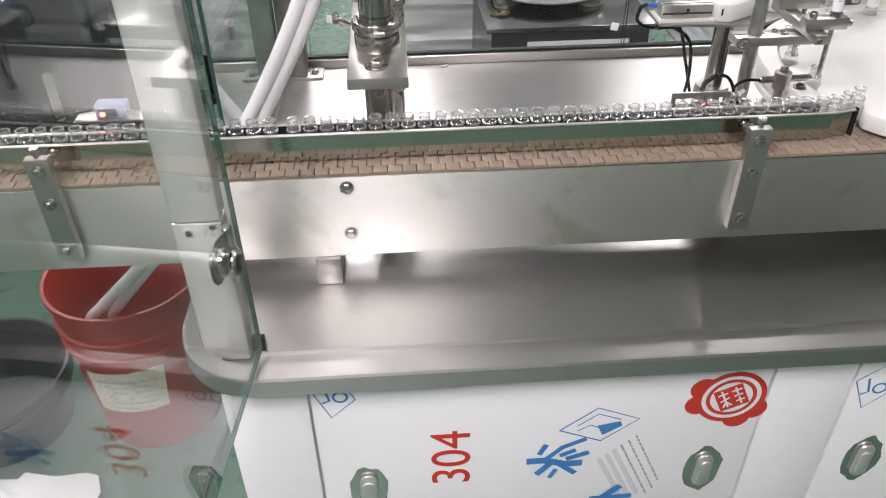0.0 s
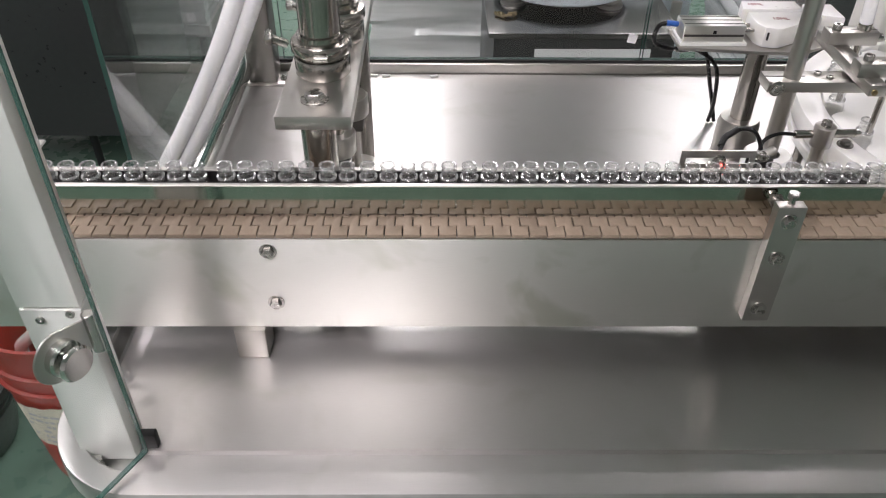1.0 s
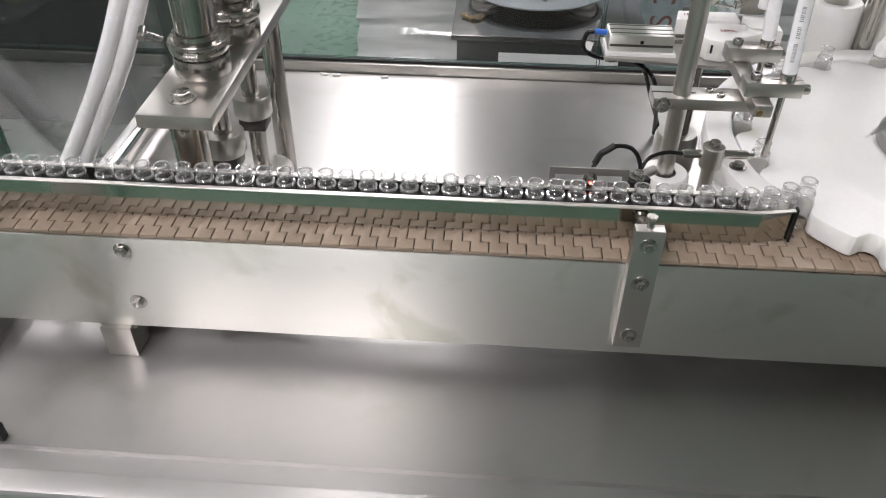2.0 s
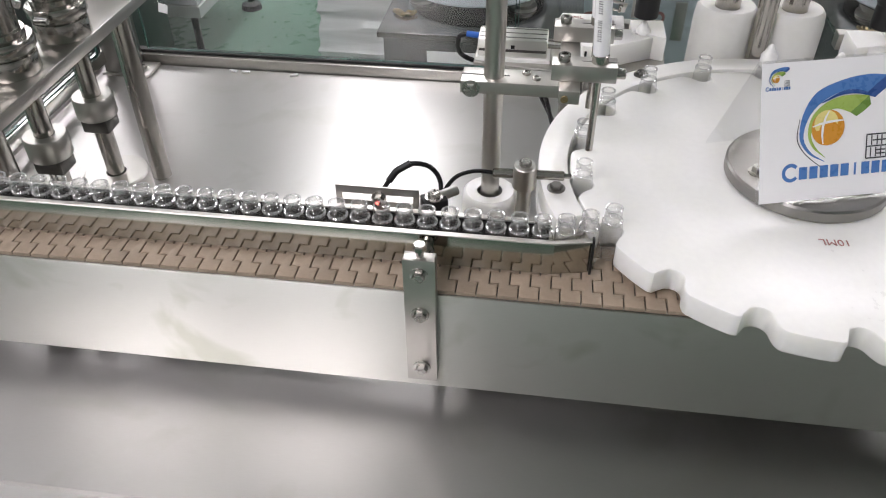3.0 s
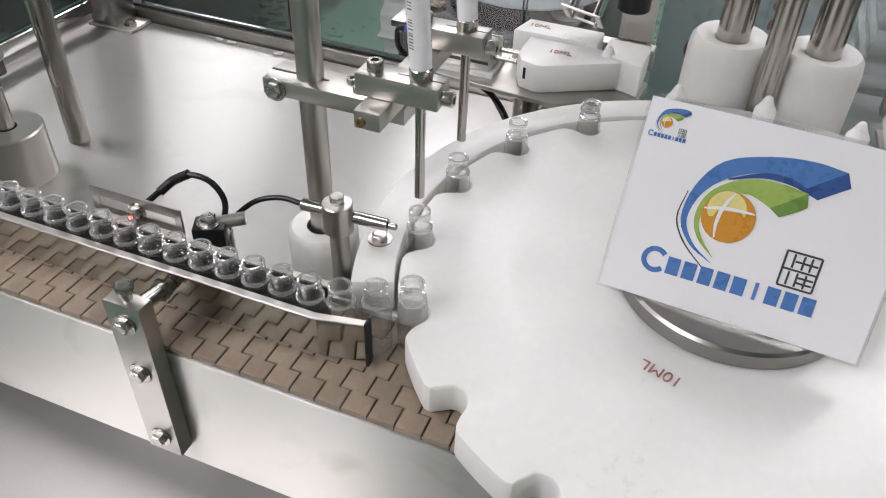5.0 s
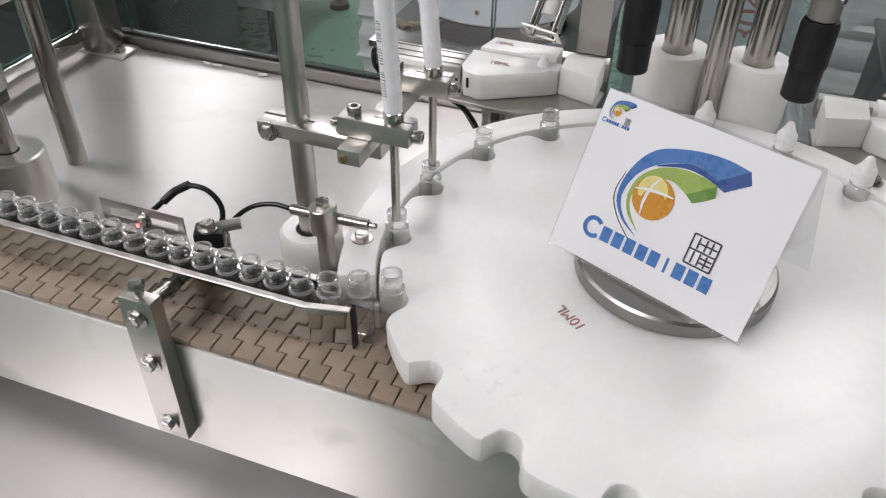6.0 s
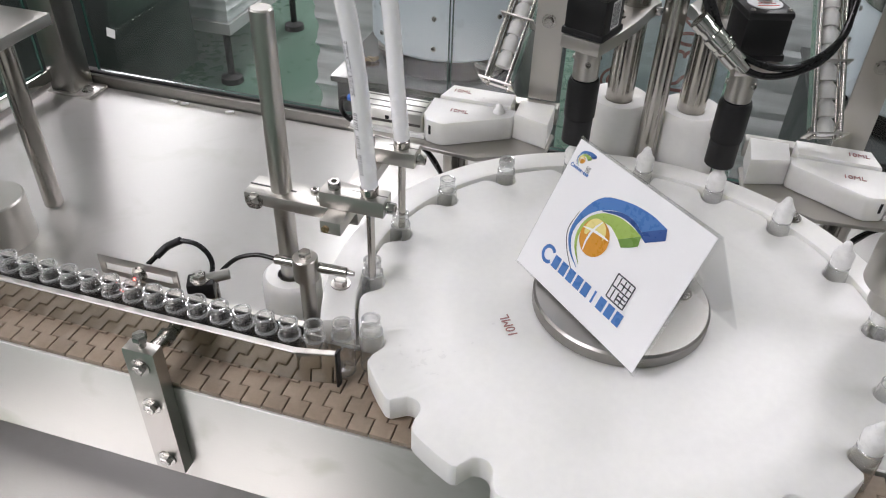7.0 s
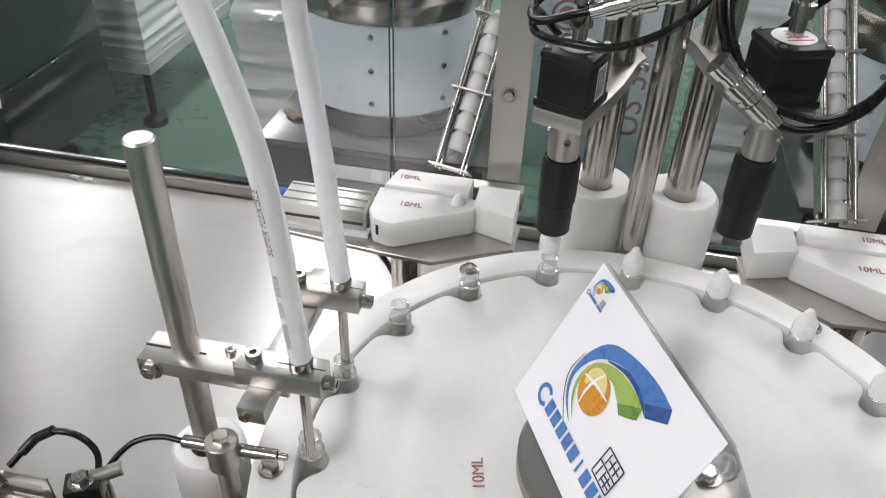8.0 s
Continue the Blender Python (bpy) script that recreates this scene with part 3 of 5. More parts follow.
def index_wheel():
    w = thing("index_wheel", "thick white plastic star wheel with bottle pockets round its rim", "star wheel", at=pose(CX, CY, 0))
    rim = wheel_outline(0.2375, 0.0118)
    bm, rows = bmesh.new(), []
    for inset, z in ((0.0015, 0.9835), (0.0, 0.985), (0.0, DISC_Z - 0.0025), (0.0007, DISC_Z - 0.0008), (0.0025, DISC_Z)):
        rows.append([bm.verts.new((x * (1 - inset / math.hypot(x, y)), y * (1 - inset / math.hypot(x, y)), z)) for x, y in rim])
    for r, z in ((0.185, 0.0), (0.171, 0.0), (0.166, 0.0002), (0.161, 0.0007), (0.157, 0.0009), (0.150, 0.0008), (0.06, 0.0008)):
        rows.append([bm.verts.new((x * r / math.hypot(x, y), y * r / math.hypot(x, y), DISC_Z + z)) for x, y in rim])
    for a, b in zip(rows, rows[1:]):
        for q in range(len(rim)):
            p = (q + 1) % len(rim)
            bm.faces.new((a[q], a[p], b[p], b[q]))
    bm.faces.new(rows[0][::-1])
    bm.faces.new(rows[-1])
    part("disc", bm, HDPE, w, "white star-shaped disc")
    part("hub_plate", lathe([(0, 1.0089), (0.078, 1.0089), (0.0795, 1.0100), (0.0795, 1.0205), (0.0775, 1.0225), (0, 1.0225)], 72), HUB_STEEL, w, "turned steel hub plate")
    for k in range(3):
        part("hub_bolt", hex_bolt(0.007, 0.006, m=pose(0.055 * math.cos(radians(120 * k + 140)), 0.055 * math.sin(radians(120 * k + 140)), 1.0226)), BOLT, w)
    writing("size_mark", "10ML", 0.0125, pose(0.107 * math.cos(radians(-27)), 0.107 * math.sin(radians(-27)), DISC_Z + 0.0009, 0, 0, -207 + 90), RED_FADED, w)
    return w


wheel = index_wheel()

guide = thing("outer_guide_ring", "curved white plastic guide ring round the star wheel", "guide ring", at=pose(CX, CY, 0))
part("ring", slab(arc(0, 0, 0.271, 14, 203, 80) + arc(0, 0, 0.2405, 203, 14, 80), 0.9835, 1.0098, 0.0015, 2), HDPE, guide)
part("slide_plate", slab(arc(0, 0, 0.271, 14, 204, 80) + arc(0, 0, 0.185, 204, 14, 80), 0.9655, CHAIN_Z - 0.0005, 0.001, 1), HDPE, guide, "white plate on which the bottles slide")
for a in (192.3, 126.5, 51):
    part("bolt", hex_bolt(0.0064, 0.0045, m=pose(0.257 * math.cos(radians(a)), 0.257 * math.sin(radians(a)), 1.0099)), RING_BOLT, guide)
for a in (190, 130, 70, 30):
    part("ring_post", rod(0.008, TABLE_Z + 0.0005, 0.9653, 18, m=pose(0.256 * math.cos(radians(a)), 0.256 * math.sin(radians(a)), 0)), STEEL_ROD, guide)
drive = thing("wheel_drive", "steel drive column under the star wheel", "drive column", at=pose(CX, CY, 0))
part("column", lathe([(0, TABLE_Z + 0.0005), (0.07, TABLE_Z + 0.0005), (0.07, 0.84), (0.04, 0.85), (0.04, 0.9833), (0, 0.9833)], 40), STEEL_BAR, drive)


def tent_sign():
    s = thing("tent_sign", "clear acrylic tent sign with a printed white card", "sign", at=pose(CX, CY, 0))
    half, base, top, foot = 0.084, 0.058, 1.143, 1.0232
    # the front panel leans back from its foot to the ridge; local x along the sign, local y up the panel
    slope = math.hypot(base, top - foot)
    lean = math.degrees(math.atan2(top - foot, base))
    front = pose(0, -base, foot, lean, 0, 0)
    back = pose(0, base, foot, lean, 0, 180)
    part("front_sheet", put(box(-half, half, 0, slope, -0.0008, 0.0008), front), ACRYLIC, s, "clear acrylic front sheet", smooth=0)
    part("back_sheet", put(box(-half, half, 0, slope, -0.0008, 0.0008), back), ACRYLIC, s, "clear acrylic back sheet", smooth=0)
    part("card", put(box(-half + 0.002, half - 0.002, 0.002, slope - 0.002, 0.0012, 0.0018), front), PAPER, s, "white printed card", smooth=0)

    def band(name, outer, inner, z, material, m, k, label=""):
        bm = bmesh.new()
        a, b = ([bm.verts.new(m @ Vector(((x - 0.405) * 0.164 * k, (0.54 - y) * 0.133 * k, z))) for x, y in smooth2(side)] for side in (outer, inner))
        for q in range(len(a) - 1):
            bm.faces.new((a[q], b[q], b[q + 1], a[q + 1]))
        part(name, bm, material, s, label, smooth=0)

    def emblem(m, k):
        band("blue_arc", [(0.349, 0.763), (0.25, 0.70), (0.19, 0.59), (0.205, 0.42), (0.284, 0.273), (0.44, 0.20), (0.59, 0.176), (0.707, 0.189)],
             [(0.345, 0.757), (0.262, 0.69), (0.213, 0.585), (0.238, 0.45), (0.315, 0.345), (0.43, 0.28), (0.52, 0.272), (0.592, 0.298)], 0.0003, LOGO_BLUE, m, k, "blue swoosh shape")
        band("arc_end", [(0.592, 0.298), (0.65, 0.24), (0.707, 0.189)], [(0.638, 0.339), (0.69, 0.29), (0.732, 0.252)], 0.0003, LOGO_NAVY, m, k, "deep blue end of the swoosh")
        band("arc_underside", [(0.315, 0.345), (0.43, 0.28), (0.52, 0.272), (0.592, 0.298)], [(0.318, 0.352), (0.435, 0.305), (0.535, 0.305), (0.638, 0.339)], 0.0004, LOGO_NAVY, m, k)
        band("green_arc", [(0.350, 0.735), (0.272, 0.66), (0.238, 0.565), (0.255, 0.45), (0.32, 0.365), (0.41, 0.318), (0.51, 0.308), (0.602, 0.321)],
             [(0.348, 0.730), (0.285, 0.65), (0.258, 0.565), (0.285, 0.475), (0.34, 0.415), (0.40, 0.395), (0.44, 0.405), (0.49, 0.43)], 0.0005, LOGO_GREEN, m, k, "green swoosh shape")
        band("green_end", [(0.49, 0.43), (0.55, 0.372), (0.602, 0.321)], [(0.53, 0.46), (0.58, 0.42), (0.615, 0.385)], 0.0005, LOGO_MOSS, m, k, "deep green end of the swoosh")
        band("thin_arc", [(0.325, 0.80), (0.225, 0.70), (0.172, 0.59), (0.185, 0.45)], [(0.328, 0.796), (0.231, 0.698), (0.178, 0.59), (0.188, 0.45)], 0.0003, DARK_INK, m, k)
        bx0, by0, br = (0.403 - 0.45) * 0.164 * k, (0.5 - 0.483) * 0.133 * k, 0.0165 * k
        bm = bmesh.new()
        bm.faces.new([bm.verts.new(m @ Vector((bx0 + br * math.cos(2 * math.pi * q / 28), by0 + br * math.sin(2 * math.pi * q / 28), 0.0007))) for q in range(28)])
        part("orange_disc", bm, LOGO_ORANGE, s, "orange ball shape", smooth=0)
        bm = bmesh.new()
        stroke(arc(bx0 - 0.0008 * k, by0 + 0.0012 * k, br * 0.60, 10, 200, 16), [br * 0.66 * math.sin(math.pi * (q + 0.4) / 17.8) for q in range(17)], m, bm, 0.0009)
        part("ball_shine", bm, LOGO_YELLOW, s, "pale yellow shine on the ball", smooth=0)
        bm = bmesh.new()
        stroke([(bx0 + br * x, by0 + br * y) for x, y in ((-0.95, 0.12), (-0.5, 0.24), (0.0, 0.32), (0.5, 0.36), (0.9, 0.36))], [br * w_ for w_ in (0.06, 0.12, 0.14, 0.12, 0.06)], m, bm, 0.0011)
        part("ball_line", bm, PAPER, s, smooth=0)
        bm = bmesh.new()
        stroke([(bx0 + br * x, by0 + br * y) for x, y in ((0.02, 0.96), (-0.20, 0.55), (-0.33, 0.1), (-0.36, -0.4), (-0.28, -0.9))], [br * w_ for w_ in (0.06, 0.13, 0.15, 0.13, 0.06)], m, bm, 0.0012)
        part("ball_line", bm, PAPER, s, smooth=0)
        ty = (0.5 - 0.790) * 0.133 * k
        bm = bmesh.new()
        stroke(arc((0.187 - 0.45) * 0.164 * k, ty + 0.0012 * k, 0.0072 * k, 40, 320, 14), 0.0034 * k, m, bm)
        part("name_ring", bm, LOGO_BLUE, s, "open blue ring", smooth=0)
        for i in range(9):
            x = ((0.262 - 0.45) * 0.164 + 0.0105 * i) * k
            one = bmesh.new()
            stroke([(x, ty - 0.0058 * k), (x, ty + 0.0058 * k)], (0.0082 if i != 5 else 0.0022) * k, m, one)
            part("name_bar", one, LOGO_BLUE, s, smooth=0)
        sx, sy = (0.708 - 0.45) * 0.164 * k, (0.5 - 0.640) * 0.133 * k
        w, h = 0.0103 * k, 0.0112 * k
        for a, b, c, d in ((-1, -1, 1, -1), (-1, 1, 1, 1), (-1, -1, -1, 1), (1, -1, 1, 1), (-1, 0, 1, 0), (-0.5, 0.1, -0.5, 0.9), (0.05, 0.1, 0.05, 0.9), (0.5, 0.1, 0.5, 0.9), (-0.4, 0.5, 0.9, 0.5),
                           (-0.55, -0.9, -0.55, -0.1), (-0.05, -0.9, -0.05, -0.1), (0.45, -0.9, 0.45, -0.1), (0.0, -0.35, 0.9, -0.35), (0.0, -0.65, 0.9, -0.65)):
            one = bmesh.new()
            stroke([(sx + a * w, sy + b * h), (sx + c * w, sy + d * h)], 0.0013 * k, m, one)
            part("seal_bar", one, DARK_INK, s, smooth=0)

    emblem(front @ pose(-0.05 * 0.164, slope * 0.5, 0.0019), 1.0)
    emblem(front @ pose(-0.41 * 0.164, slope * 0.875, 0.0019), 0.22)
    return s


def smooth2(pts, steps=4):
    return [(v.x, v.y) for v in smooth_path([(x, y, 0) for x, y in pts], steps)]


sign = tent_sign()


# ---- bottles and caps ----
def bottle_mesh():
    out = [(0, 0.0005), (0.0085, 0), (0.0103, 0.0012), (0.0106, 0.004), (0.0106, 0.0345), (0.0104, 0.0362), (0.0098, 0.0385), (0.0089, 0.0402), (0.0081, 0.0411),
           (0.0094, 0.0414), (0.0099, 0.0419), (0.0099, 0.0430), (0.0094, 0.0436), (0.0077, 0.0440), (0.0077, 0.0457), (0.0082, 0.0463), (0.0082, 0.0469), (0.0077, 0.0475),
           (0.0077, 0.0496), (0.0082, 0.0502), (0.0082, 0.0508), (0.0077, 0.0514), (0.0077, 0.0545), (0.0083, 0.0551), (0.0083, 0.0564), (0.0076, 0.0569), (0.0066, 0.0567)]
    inn = [(0.0063, 0.0555), (0.0063, 0.0500)]
    me = mesh_of("vial", lathe(out + inn, 24), VIAL, 35)
    me.materials.append(VIAL_THICK_GLINT)
    me.materials.append(VIAL_NECK)
    # rings where the glass is thick: foot, collar and lip; glints painted in as milky white
    for f in me.polygons:
        z, r = f.center.z, math.hypot(f.center.x, f.center.y)
        if 0.0408 < z < 0.0441 or (z > 0.0548 and r > 0.0062) or (z < 0.002 and r > 0.006):
            f.material_index = 1
        elif z > 0.0385:
            f.material_index = 2
    return me


BOTTLE = bottle_mesh()


def cap_mesh():
    return mesh_of("dropper_cap", lathe([(0, 0.0015), (0.0092, 0.0), (0.0098, 0.001), (0.0098, 0.0135), (0.0088, 0.0155), (0.0066, 0.0185), (0.0046, 0.0235), (0.0032, 0.0265), (0.0016, 0.0278), (0, 0.028)], 24), CAP_PLASTIC, 35)


CAP = cap_mesh()
CAP_ON = 0.0432     # a seated cap's foot above the bottle's foot


# ---- filling head: all of it rides up and down on its column ----
FHX, FHY = 0.047, 0.166
filler = thing("filling_head", "steel filling head with two nozzles on a sliding column", "filling head")
part("column", rod(0.0098, 0.90, 1.252, 32, 0.0015, m=pose(FHX, FHY, 0)), STEEL_BAR, filler, "polished round column")
part("clamp", slab([(0.016, FHY - 0.015), (0.128, FHY - 0.015), (0.128, FHY + 0.015), (0.016, FHY + 0.015)], 1.0665, 1.0795, 0.001, 2), STEEL_BAR, filler)
part("clamp_bolt", hex_bolt(0.0062, 0.005, m=pose(0.026, FHY - 0.0152, 1.072, 90)), BOLT, filler)
part("clamp_slit", box(0.0155, 0.062, FHY - 0.001, FHY + 0.001, 1.0796, 1.0799), BLACK_PLASTIC, filler, smooth=0)
for cx, cy in ((0.088, FHY - 0.004), (0.078, FHY + 0.006)):
    part("clamp_screw", socket_bolt(0.0042, 0.003, m=pose(cx, cy, 1.0796)), BOLT, filler)
part("cross_bar", box(0.109, 0.128, 0.113, 0.262, 1.0815, 1.0945, 0.001), STEEL_BAR, filler)
part("bar_screw", socket_bolt(0.0034, 0.0022, m=pose(0.1145, 0.1129, 1.087, 90)), BRASS, filler, "yellowed screw head")
for ny in (0.142, 0.226):
    blk = part("nozzle_block", box(0.101, 0.160, ny - 0.0105, ny + 0.0105, 1.0947, 1.1105, 0.001), STEEL_BAR, filler)
    part("block_slit", box(0.128, 0.1605, ny - 0.0004, ny + 0.0004, 1.1106, 1.1108), BLACK_PLASTIC, blk, smooth=0)
    part("block_screw", socket_bolt(0.0055, 0.007, m=pose(0.112, ny - 0.001, 1.1106)), BOLT, blk)
    part("side_screw", socket_bolt(0.0052, 0.008, m=pose(0.1601, ny - 0.002, 1.1015, 0, 90)), BOLT, blk)
    part("nozzle", lathe([(0.0024, 1.018), (0.0036, 1.018), (0.0036, 1.0947), (0, 1.0947)], 18, m=pose(0.144, ny, 0)), STEEL_ROD, filler, "thin steel nozzle")
    part("nozzle_neck", lathe([(0.0078, 1.1106), (0.0078, 1.118), (0.006, 1.120), (0.0045, 1.124), (0, 1.124)], 20, m=pose(0.144, ny, 0)), STEEL_ROD, filler)
for pts, tn in (([(0.144, 0.142, 1.119), (0.1405, 0.142, 1.17), (0.137, 0.142, 1.22), (0.127, 0.142, 1.285), (0.104, 0.142, 1.36), (0.06, 0.15, 1.44), (-0.02, 0.17, 1.52)], 1),
                ([(0.144, 0.226, 1.119), (0.1395, 0.226, 1.17), (0.136, 0.226, 1.22), (0.129, 0.226, 1.285), (0.119, 0.226, 1.36), (0.09, 0.225, 1.44), (0.03, 0.22, 1.53)], 2)):
    tb = part("tube", hose(pts, 0.0075, 12, 16), TUBE, filler, "milky soft tube")
    if tn == 1:
        way = smooth_path(pts, 12)
        out_ = Vector((-0.35, -0.94, 0)).normalized()

        def on_tube(along, across):
            k, d = 0, along
            while k < len(way) - 2 and d > (way[k + 1] - way[k]).length:
                d -= (way[k + 1] - way[k]).length
                k += 1
            c = way[k] + (way[k + 1] - way[k]).normalized() * d
            a = across / 0.0077
            return c + 0.0077 * (math.cos(a) * out_ + math.sin(a) * Vector((0.94, -0.35, 0)))

        bm = bmesh.new()
        rnd, at_ = random.Random(3), 0.014
        while at_ < 0.075:
            if rnd.random() < 0.85:
                w_ = rnd.uniform(0.0022, 0.0032)
                bm.faces.new([bm.verts.new(on_tube(at_ + p, q)) for p, q in ((0, -0.0019), (0.0009, -0.0019), (0.0009, 0.0019), (0, 0.0019))])
                bm.faces.new([bm.verts.new(on_tube(at_ + p, q)) for p, q in ((w_ - 0.0006, -0.0018), (w_, -0.0018), (w_, 0.0018), (w_ - 0.0006, 0.0018))])
            at_ += 0.0042
        part("tube_print", bm, DARK_INK, tb, "small print bars along the tube", smooth=0)
        words = writing("tube_words", "SUPER FLEXIBLE", 0.0064, Matrix(), DARK_INK, tb, 0.0)
        for v in words.data.vertices:
            v.co = on_tube(0.108 + v.co.x, -v.co.y)

sleeve = thing("column_sleeve", "white plastic sleeve round the filling column", "sleeve", at=pose(FHX, FHY, 0))
part("sleeve", lathe([(0.0135, 0.978), (0.0255, 0.979), (0.0285, 0.976), (0.0295, 0.965), (0.0295, 0.872), (0, 0.872)], 36), HDPE, sleeve)
part("foot", rod(0.022, TABLE_Z + 0.0005, 0.8718, 28), DARK_STEEL, sleeve)

# ---- sensors by the guide rails ----
ss = thing("sensor_stand", "steel post holding a sensor tube with a black cable", "sensor", at=pose(0.084, 0.128, 0))
part("post", rod(0.0075, TABLE_Z + 0.0005, 1.012, 22), STEEL_BAR, ss)
part("collar", rod(0.0118, 1.0122, 1.0375, 26), STEEL_BAR, ss)
part("collar_bolt", hex_bolt(0.0062, 0.006, False, m=pose(0, 0, 1.0376)), BOLT, ss)
part("sensor_tube", bar_to((-0.032, 0.002, 1.025), (0.039, 0.005, 1.025), 0.0048, 20), STEEL_ROD, ss)
part("sensor_tip", bar_to((0.039, 0.005, 1.025), (0.046, 0.0053, 1.025), 0.0026, 14), STEEL_ROD, ss)
part("cable", hose([(-0.031, 0.002, 1.025), (-0.05, 0.001, 1.026), (-0.068, -0.006, 1.022), (-0.078, -0.022, 1.014), (-0.081, -0.036, 1.002)], 0.0022, 8, 10), CABLE, ss, "black cable")

fb = thing("fibre_sensor", "black sensor clip with a bolt beside the rail", "sensor", at=pose(0, 0.086, 0))
part("clip", put(box(-0.013, 0.011, -0.009, 0.009, 1.004, 1.0215, 0.0015), pose(0, 0, 0, 0, 0, 25)), BLACK_PLASTIC, fb)
part("clip_pipe", bar_to((0.002, 0.004, 1.019), (0.020, 0.016, 1.021), 0.0052, 16), STEEL_BAR, fb)
part("clip_bolt", hex_bolt(0.0062, 0.0055, True, m=pose(-0.001, -0.001, 1.0216)), BOLT, fb)
part("clip_foot", rod(0.006, TABLE_Z + 0.0005, 1.0038, 18, m=pose(0, 0.014, 0)), STEEL_ROD, fb)
part("cable", hose([(0.004, 0.0, 1.006), (0.003, 0.016, 1.028), (-0.008, 0.018, 1.044), (-0.026, 0.016, 1.047), (-0.040, 0.012, 1.039), (-0.050, -0.006, 1.0295)], 0.0024, 10, 10), CABLE, fb, "black looped cable")
part("cable_boot", hose([(-0.026, 0.0165, 1.0475), (-0.034, 0.014, 1.043), (-0.040, 0.0125, 1.039), (-0.046, 0.004, 1.033)], 0.0036, 6, 12), BLACK_PLASTIC, fb)

sp = thing("slotted_sensor_plate", "thin slotted steel plate with a small sensor bolt", "sensor plate", at=pose(0, 0.0715, 0))
bm = bmesh.new()
for a in ((-0.094, -0.013, 1.030, 1.0385), (-0.094, -0.013, 1.0165, 1.0225)):
    box(a[0], a[1], -0.0008, 0.0008, a[2], a[3], bm=bm)
for a in ((-0.094, -0.088), (-0.019, -0.013)):
    box(a[0], a[1], -0.0008, 0.0008, 1.0226, 1.0299, bm=bm)
part("plate", bm, STEEL_BAR, sp, smooth=0)
part("sensor_bolt", hex_bolt(0.0052, 0.007, True, m=pose(-0.052, -0.0009, 1.0262, 90)), BOLT, sp)
part("stem", box(-0.06, -0.05, 0.001, 0.004, 0.99, 1.0165), STEEL_BAR, sp)
part("sensor_eye", rod(0.0014, 0, 0.0012, 12, m=pose(-0.052, -0.0092, 1.0262, 90)), RED_GLOW, sp, "red glowing sensor eye")

ps = thing("photo_sensor", "small blue-grey photo sensor with a red window", "sensor", at=pose(-0.845, 0.098, 0))
part("shell", box(-0.02, 0.02, -0.008, 0.014, 1.024, 1.044, 0.0015), SENSOR_BLUE, ps)
part("window", box(-0.015, 0.009, -0.0092, -0.0083, 1.027, 1.039), BLACK_PLASTIC, ps)
part("eye", rod(0.0035, 0, 0.0008, 14, m=pose(-0.010, -0.0093, 1.032, 90)), RED_GLOW, ps, "red glowing lens")
part("bracket", box(-0.05, 0.05, -0.012, 0.018, 1.0205, 1.0237, 0.0006), STEEL_BAR, ps)
part("cable", hose([(-0.02, 0.002, 1.034), (-0.05, 0.0, 1.030), (-0.09, 0.004, 1.018), (-0.16, 0.02, 0.99)], 0.0018, 8, 8), CABLE, ps)
part("slotted_arm", put(slab(arc(0, 0.058, 0.006, 0, 180, 8) + arc(0, 0.0, 0.006, 180, 360, 8), 0, 0.0016), pose(-0.075, 0.012, 1.0205, 90, 0, 12)), STEEL_BAR, ps)
part("arm_slot", put(slab(arc(0, 0.05, 0.0026, 0, 180, 8) + arc(0, 0.012, 0.0026, 180, 360, 8), -0.0004, -0.0001), pose(-0.075, 0.012, 1.0205, 90, 0, 12)), DARK_STEEL, ps, smooth=0)


# ---- cap feeders ----
def flip(pts, s):
    return pts if s > 0 else [(0.73 - x, *r) for x, *r in pts][::-1]


def fx(x, s):
    return x if s > 0 else 0.73 - x


def bx(s, x0, x1, *rest, **kw):
    a, b = sorted((fx(x0, s), fx(x1, s)))
    return box(a, b, *rest, **kw)


CHUTE_A, CHUTE_WAY = Vector((0.173, 0.497, 1.052)), Vector((0.027, 0.105, 0.143)).normalized()


